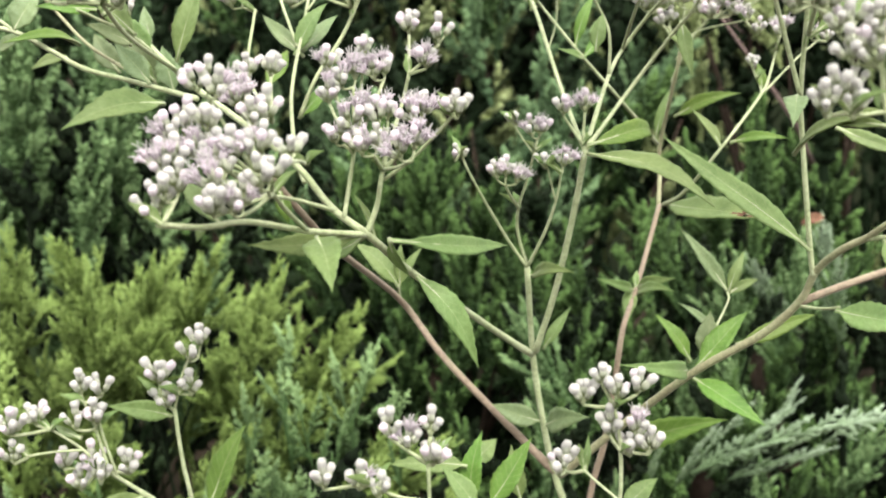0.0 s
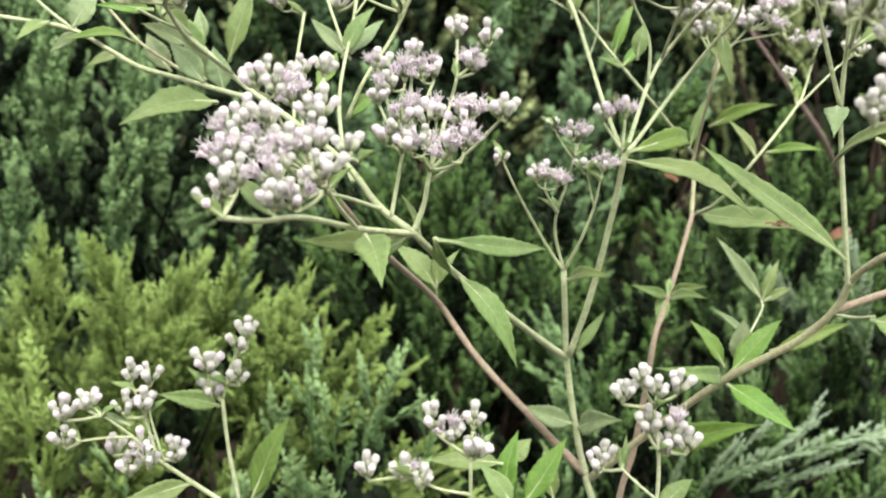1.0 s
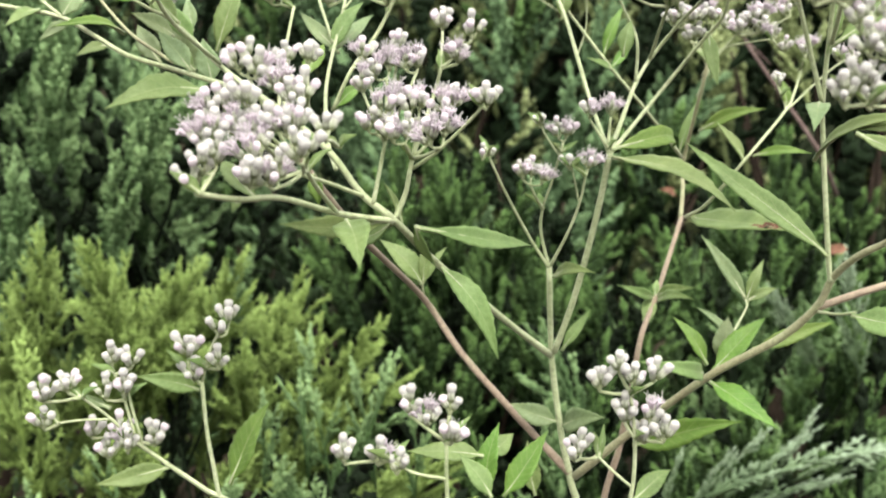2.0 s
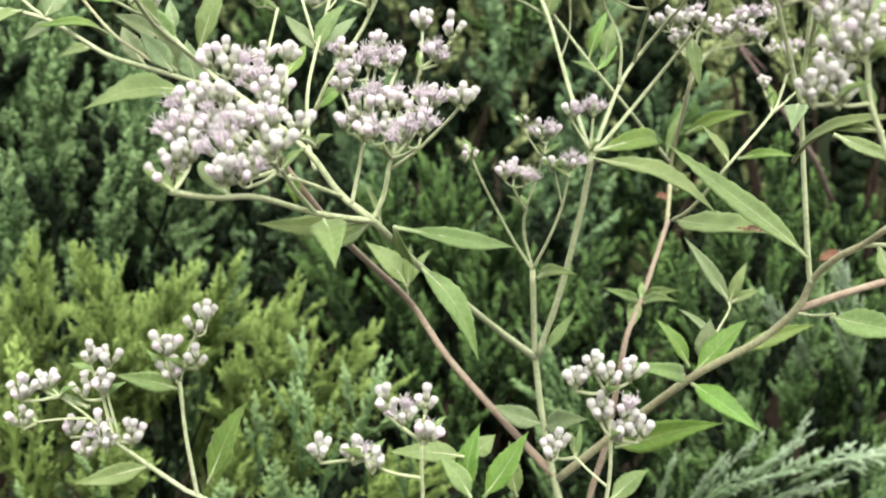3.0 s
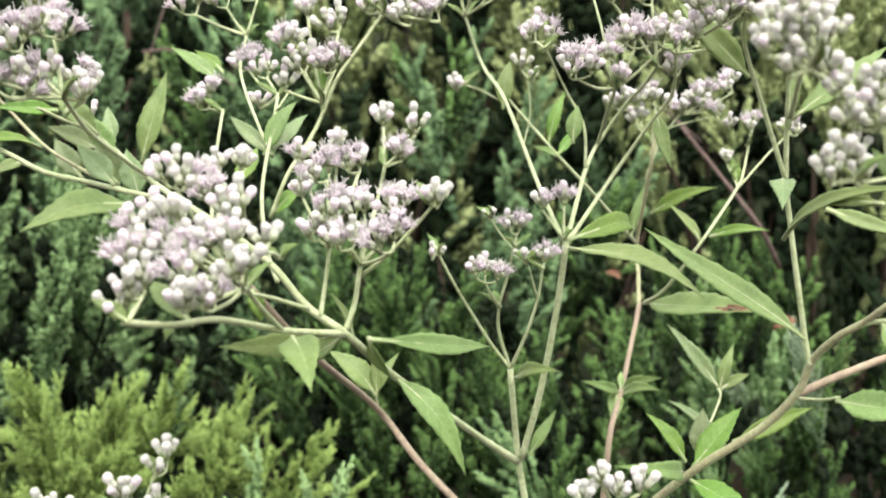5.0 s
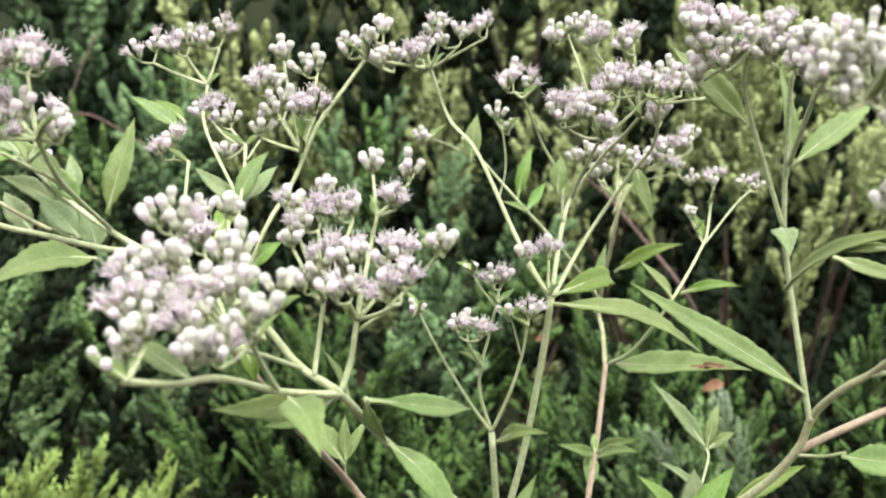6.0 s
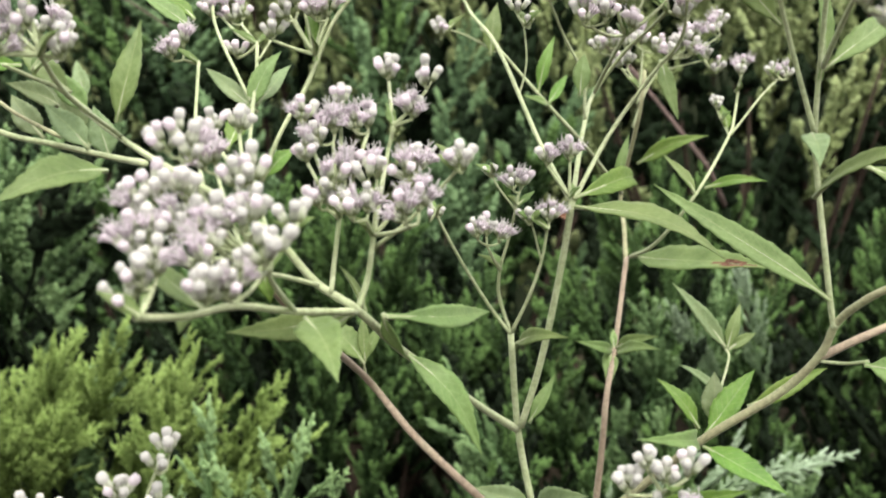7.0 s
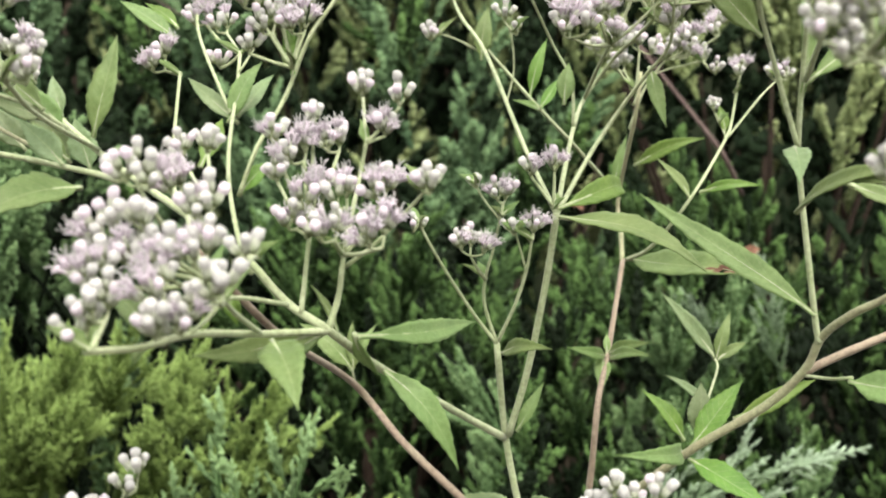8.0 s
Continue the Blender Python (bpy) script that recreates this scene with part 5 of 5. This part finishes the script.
FILLER = spray_mesh(400, INNER_SHADE, n=2, gap=0.03, fat=2.6, nubs=False)
FAR_FILLER = spray_mesh(401, INNER_SHADE, n=2, gap=0.05, fat=3.4, nubs=False)


def stand(p, d, turn, size):
    return Matrix.Translation(p) @ d.to_track_quat("Z", "Y").to_matrix().to_4x4() @ Matrix.Rotation(turn, 4, "Z") @ Matrix.Scale(size, 4)


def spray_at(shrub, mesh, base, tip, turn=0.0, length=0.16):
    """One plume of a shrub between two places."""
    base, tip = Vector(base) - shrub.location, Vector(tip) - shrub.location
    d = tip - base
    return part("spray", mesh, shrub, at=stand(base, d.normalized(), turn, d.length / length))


def juniper(label, centre, radii, top, colour, count, size=1.0, seed=1, drop=0.35, lean=0.5, low=0.3, fill=40, far=False, rough=0.2, other="", sweep=0.0, loose=0.25, tall=0.15, girth=0.05, per=9, open_=0.6, skirt=0.9):
    """A spreading juniper: a trunk at the ground, limbs, near-black inner foliage with the crown's shade in its colour,
    and upright plumes over a domed crown.
    """
    rnd = random.Random(seed)
    cx, cy = centre
    shrub = thing("juniper_shrub", label, "shrub", (cx, cy, 0), "junipers of the hedge")
    s = Shape()
    s.tube([Vector(p) for p in ((0, 0, -0.03), (0.02, 0.01, 0.15), (-0.01, 0.02, 0.35), (0, 0, top - (0.6 if far else 0.35)))], [0.035, 0.03, 0.024, 0.010], 9)
    part("trunk", s.mesh("trunk", [BARK]), shrub)
    for k in range(7):
        q = k * 0.9 + rnd.uniform(-0.3, 0.3)
        e = Vector((math.cos(q) * radii[0] * 0.75, math.sin(q) * radii[1] * 0.75, top - 0.42 - 0.15 * rnd.random()))
        a = Vector((0, 0, rnd.uniform(0.12, 0.35)))
        s = Shape()
        s.tube(flowing([a, a.lerp(e, 0.5) - Vector((0, 0, 0.05)), e], 7), [0.014, 0.012, 0.010, 0.008, 0.006, 0.005, 0.003], 6)
        part("limb", s.mesh("limb", [BARK]), shrub)
    # filler foliage whose near-black colour paints in the shaded gaps between plumes
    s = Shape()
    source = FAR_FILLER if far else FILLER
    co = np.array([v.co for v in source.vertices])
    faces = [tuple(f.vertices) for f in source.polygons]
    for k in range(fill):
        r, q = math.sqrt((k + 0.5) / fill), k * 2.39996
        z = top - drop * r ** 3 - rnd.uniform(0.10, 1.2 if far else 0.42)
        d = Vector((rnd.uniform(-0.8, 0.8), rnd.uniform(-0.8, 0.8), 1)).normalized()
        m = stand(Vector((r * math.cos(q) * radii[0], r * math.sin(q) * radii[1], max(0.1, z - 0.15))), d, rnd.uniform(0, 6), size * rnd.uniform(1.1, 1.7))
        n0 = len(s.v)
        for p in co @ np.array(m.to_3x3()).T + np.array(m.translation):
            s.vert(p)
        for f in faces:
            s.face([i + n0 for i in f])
    tagged(part("inner_foliage", s.mesh("inner_foliage", [INNER_SHADE_FAR if far else INNER_SHADE]), shrub), kind="stuff")
    boughs = count // 6
    for k in range(boughs):
        r = math.sqrt((k + 0.5) / boughs) * 1.03
        q = k * 2.39996 + rnd.uniform(-0.25, 0.25)
        x, y = r * math.cos(q) * radii[0], r * math.sin(q) * radii[1]
        hollow = noise.noise(Vector(((cx + x) * 4.2, (cy + y) * 4.2, seed * 0.37)))
        z = top - drop * r ** 3 + rough * hollow + rnd.uniform(-0.05, 0.01)
        if rnd.random() < low:
            z -= rnd.uniform(0.1, skirt) if far else rnd.uniform(0.06, 0.2)
        main = Vector((math.cos(q) * lean * r + rnd.uniform(-loose, loose) + sweep, math.sin(q) * lean * r + rnd.uniform(-loose, loose), 1)).normalized()
        tint = other if other and rnd.random() < 0.3 else colour
        height, wide = tall * size * rnd.uniform(0.8, 1.2), girth * size * rnd.uniform(0.85, 1.15)
        start = rnd.uniform(0, 6)
        for j in range(per):
            f = j / (per - 1)
            turn = start + j * 2.39996
            aside = Vector((math.cos(turn), math.sin(turn), 0))
            k_size = size * (0.72 - 0.20 * f) * rnd.uniform(0.85, 1.15)
            d = (main + aside * (open_ + 0.15 - open_ * f) * rnd.uniform(0.7, 1.2)).normalized()
            tip = Vector((x, y, z)) - main * height * (1 - f) + aside * wide * (1 - f) ** 0.8
            part("spray", rnd.choice((FAR_PLUMES if far else PLUMES)[tint]), shrub, at=stand(tip - d * 0.16 * k_size, d, rnd.uniform(0, 6.28), k_size))
    return shrub


juniper("low yellow-green juniper with dense feathery upright tips", (-0.28, 0.76), (0.385, 0.16), 0.912, "yellow", 306, 0.85, 3, drop=0.25, lean=0.8, low=0.08, rough=0.04, sweep=0.15, loose=0.35, tall=0.10, girth=0.045)
front_juniper = juniper("low soft green juniper with feathery tips before the others", (-0.10, 0.51), (0.16, 0.13), 0.825, "pale", 78, 0.85, 5, rough=0.06, tall=0.11, girth=0.04)
pale_juniper = juniper("low pale green juniper with feathery tips", (-0.34, 0.50), (0.16, 0.12), 0.79, "pale", 42, 0.85, 6, rough=0.06, tall=0.11, girth=0.04)
blue_juniper = juniper("blue-green juniper with tall pointed plumes", (-0.65, 1.20), (0.40, 0.28), 1.17, "blue", 228, 1.25, 7, drop=0.19, low=0.3, rough=0.09, tall=0.23, girth=0.045, per=14, open_=0.4)
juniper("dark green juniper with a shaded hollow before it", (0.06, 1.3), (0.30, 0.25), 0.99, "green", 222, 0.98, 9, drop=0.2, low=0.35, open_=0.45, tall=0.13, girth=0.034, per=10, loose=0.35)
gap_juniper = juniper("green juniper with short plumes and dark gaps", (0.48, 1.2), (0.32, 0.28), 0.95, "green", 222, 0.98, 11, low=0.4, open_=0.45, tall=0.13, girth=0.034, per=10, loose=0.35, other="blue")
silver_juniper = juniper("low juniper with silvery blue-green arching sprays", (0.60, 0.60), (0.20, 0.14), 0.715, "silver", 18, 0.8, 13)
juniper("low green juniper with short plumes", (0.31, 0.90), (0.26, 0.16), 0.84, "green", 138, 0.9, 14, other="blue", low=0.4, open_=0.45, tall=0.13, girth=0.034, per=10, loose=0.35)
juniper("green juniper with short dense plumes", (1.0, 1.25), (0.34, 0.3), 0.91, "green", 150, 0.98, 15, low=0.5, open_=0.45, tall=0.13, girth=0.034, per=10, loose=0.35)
for i, (x, y, top, colour, other) in enumerate(((-1.05, 1.85, 1.5, "blue", "dark"), (-0.35, 1.8, 1.47, "dark", "green"), (0.22, 1.85, 1.40, "dark", "green"), (0.92, 1.95, 1.6, "olive", ""), (1.75, 1.9, 1.6, "olive", ""),
                                                (0.72, 1.62, 1.0, "green", ""), (0.0, 1.62, 1.2, "dark", ""), (1.3, 1.55, 0.90, "green", ""))):
    juniper("tall %s juniper in the back row of the hedge" % ("olive-green" if colour == "olive" else "dark green"), (x, y), (0.46, 0.34), top, colour, 180, 1.15, 20 + i, 0.25 if colour == "olive" else 0.6, low=0.6, fill=40, far=True, other=other, per=8, open_=0.45, tall=0.16, girth=0.042, loose=0.35, skirt=0.22 if colour == "olive" else 0.9)
for i, x in enumerate((-1.5, -0.75, -0.1, 0.4, 0.95, 1.6, 2.3)):
    juniper("tall soft green juniper far behind the hedge", (x, 2.8), (0.6, 0.4), 2.15, ("dark", "olive")[i != 1], 108, 2.2, 40 + i, 0.7, low=0.6, fill=40, far=True, per=7)


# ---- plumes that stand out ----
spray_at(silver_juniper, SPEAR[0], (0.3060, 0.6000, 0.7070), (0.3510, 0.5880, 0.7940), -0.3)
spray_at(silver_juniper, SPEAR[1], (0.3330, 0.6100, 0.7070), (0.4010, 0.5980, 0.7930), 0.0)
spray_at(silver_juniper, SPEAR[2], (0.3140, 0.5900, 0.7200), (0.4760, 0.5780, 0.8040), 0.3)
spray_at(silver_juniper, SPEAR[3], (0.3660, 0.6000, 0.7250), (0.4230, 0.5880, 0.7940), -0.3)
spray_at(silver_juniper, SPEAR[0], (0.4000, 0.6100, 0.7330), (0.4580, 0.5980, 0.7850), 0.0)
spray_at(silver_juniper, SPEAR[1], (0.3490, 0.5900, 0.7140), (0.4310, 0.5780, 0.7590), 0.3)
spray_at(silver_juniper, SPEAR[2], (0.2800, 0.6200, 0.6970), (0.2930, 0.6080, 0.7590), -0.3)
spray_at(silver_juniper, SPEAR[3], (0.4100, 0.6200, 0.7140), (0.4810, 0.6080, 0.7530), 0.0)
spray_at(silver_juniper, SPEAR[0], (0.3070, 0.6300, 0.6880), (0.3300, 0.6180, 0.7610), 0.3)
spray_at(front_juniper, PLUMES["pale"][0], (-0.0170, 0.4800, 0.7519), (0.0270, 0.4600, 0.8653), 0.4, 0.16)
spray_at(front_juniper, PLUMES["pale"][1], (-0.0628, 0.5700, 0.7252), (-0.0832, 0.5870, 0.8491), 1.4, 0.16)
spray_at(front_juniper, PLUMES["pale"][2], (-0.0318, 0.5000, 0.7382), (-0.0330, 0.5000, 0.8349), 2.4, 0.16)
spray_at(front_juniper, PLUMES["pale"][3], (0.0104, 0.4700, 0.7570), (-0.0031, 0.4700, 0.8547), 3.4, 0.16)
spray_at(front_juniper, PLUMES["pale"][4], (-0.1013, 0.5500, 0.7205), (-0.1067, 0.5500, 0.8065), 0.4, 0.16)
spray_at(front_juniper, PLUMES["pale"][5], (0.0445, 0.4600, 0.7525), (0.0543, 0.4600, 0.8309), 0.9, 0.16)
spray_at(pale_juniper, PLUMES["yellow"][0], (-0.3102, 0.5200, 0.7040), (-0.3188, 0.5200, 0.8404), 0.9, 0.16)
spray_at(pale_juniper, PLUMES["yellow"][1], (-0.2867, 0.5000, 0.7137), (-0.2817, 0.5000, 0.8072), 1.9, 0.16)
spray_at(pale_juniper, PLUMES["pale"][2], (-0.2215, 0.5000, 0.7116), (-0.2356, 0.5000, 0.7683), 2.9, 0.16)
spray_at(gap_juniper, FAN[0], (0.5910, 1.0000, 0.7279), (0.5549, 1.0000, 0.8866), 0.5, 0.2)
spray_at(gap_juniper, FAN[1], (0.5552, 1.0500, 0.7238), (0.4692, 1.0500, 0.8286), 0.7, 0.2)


# ---- bare twigs that stick out of the junipers ----
def twig(shrub, points, r0, r1):
    s = Shape()
    line = flowing([Vector(p) - shrub.location for p in points], 14)
    s.tube(line, [r0 + (r1 - r0) * i / 13 for i in range(14)], 6)
    return part("twig", s.mesh("twig", [TWIG]), shrub)


twig(gap_juniper, [(0.550, 1.04, 0.968), (0.515, 1.000, 1.018), (0.490, 1.000, 1.053), (0.456, 1.020, 1.102), (0.416, 1.050, 1.162)], 0.0035, 0.0022)
twig(blue_juniper, [(-0.260, 1.000, 1.253), (-0.215, 1.000, 1.252), (-0.145, 1.000, 1.208)], 0.002, 0.001)
twig(blue_juniper, [(-0.221, 1.050, 1.361), (-0.243, 1.050, 1.313), (-0.266, 1.050, 1.244)], 0.0018, 0.001)
twig(blue_juniper, [(0.453, 1.300, 1.189), (0.514, 1.300, 1.136)], 0.002, 0.001)


# ---- dead leaves caught in the hedge ----
def dead_leaf(at, turn, size):
    s = Shape()
    rows = []
    for i in range(9):
        t = i / 8
        w = 0.22 * size * math.sin(math.pi * t) ** 0.8 + 0.0003
        rows.append([s.vert((size * (t - 0.5), w * k, 0.12 * size * math.sin(3 * t) + 0.5 * w * abs(k) + 0.04 * size * math.sin(9 * t + k)), t, k) for k in (-1, -0.4, 0.1, 0.6, 1)])
    for r0, r1 in zip(rows, rows[1:]):
        for k in range(4):
            s.face((r0[k], r0[k + 1], r1[k + 1], r1[k]))
    n = len(s.v)
    for v in list(s.v):
        s.vert((v[0], v[1], v[2] - 0.0005))
    for f in list(s.f):
        s.face([i + n for i in f[::-1]])
    ob = new("dead_leaf", s.mesh("dead_leaf", [DEAD_LEAF]))
    ob.matrix_world = pose(*at, *turn)
    return tagged(ob, "curled reddish-brown dead leaf caught in the juniper", "leaf", "dead leaves")


dead_leaf((0.316, 0.950, 0.971), (60, 20, 30), 0.024)
dead_leaf((0.511, 0.900, 0.915), (50, -15, 10), 0.03)


# ---- plain backdrop wall, added to close the place and hide sky in gaps ----
def backdrop_wall(name, y0, y1, top, mat, label):
    s = Shape()
    ids = [s.vert((x, y, z)) for x in (-8, 8) for y in (y0, y1) for z in (-0.1, top)]
    for f in ((0, 1, 3, 2), (4, 6, 7, 5), (0, 4, 5, 1), (2, 3, 7, 6), (1, 5, 7, 3), (0, 2, 6, 4)):
        s.face([ids[i] for i in f])
    ob = new(name, s.mesh(name, [mat], smooth=False))
    return tagged(ob, label, "wall", kind="structure")


backdrop_wall("wall_north", 4.2, 4.5, 2.7, BACKDROP_COAT, "plain dark green-brown backdrop wall added far behind the hedge")


# ---- ground ----
def ground_sheet():
    s = Shape()
    n = 40
    ids = {}
    for i in range(n + 1):
        for j in range(n + 1):
            a, b = i / n * 2 - 1, j / n * 2 - 1
            x, y = a * abs(a) ** 2 * 300, b * abs(b) ** 2 * 300
            z = -0.015 + 0.012 * noise.noise(Vector((x * 3, y * 3, 0))) if max(abs(x), abs(y)) < 6 else -0.015
            ids[i, j] = s.vert((x, y, z))
    for i in range(n):
        for j in range(n):
            s.face((ids[i, j], ids[i + 1, j], ids[i + 1, j + 1], ids[i, j + 1]))
    ob = new("ground", s.mesh("ground", [SOIL]))
    return tagged(ob, "dark bare soil with litter under the hedge", "ground", kind="structure")


ground_sheet()
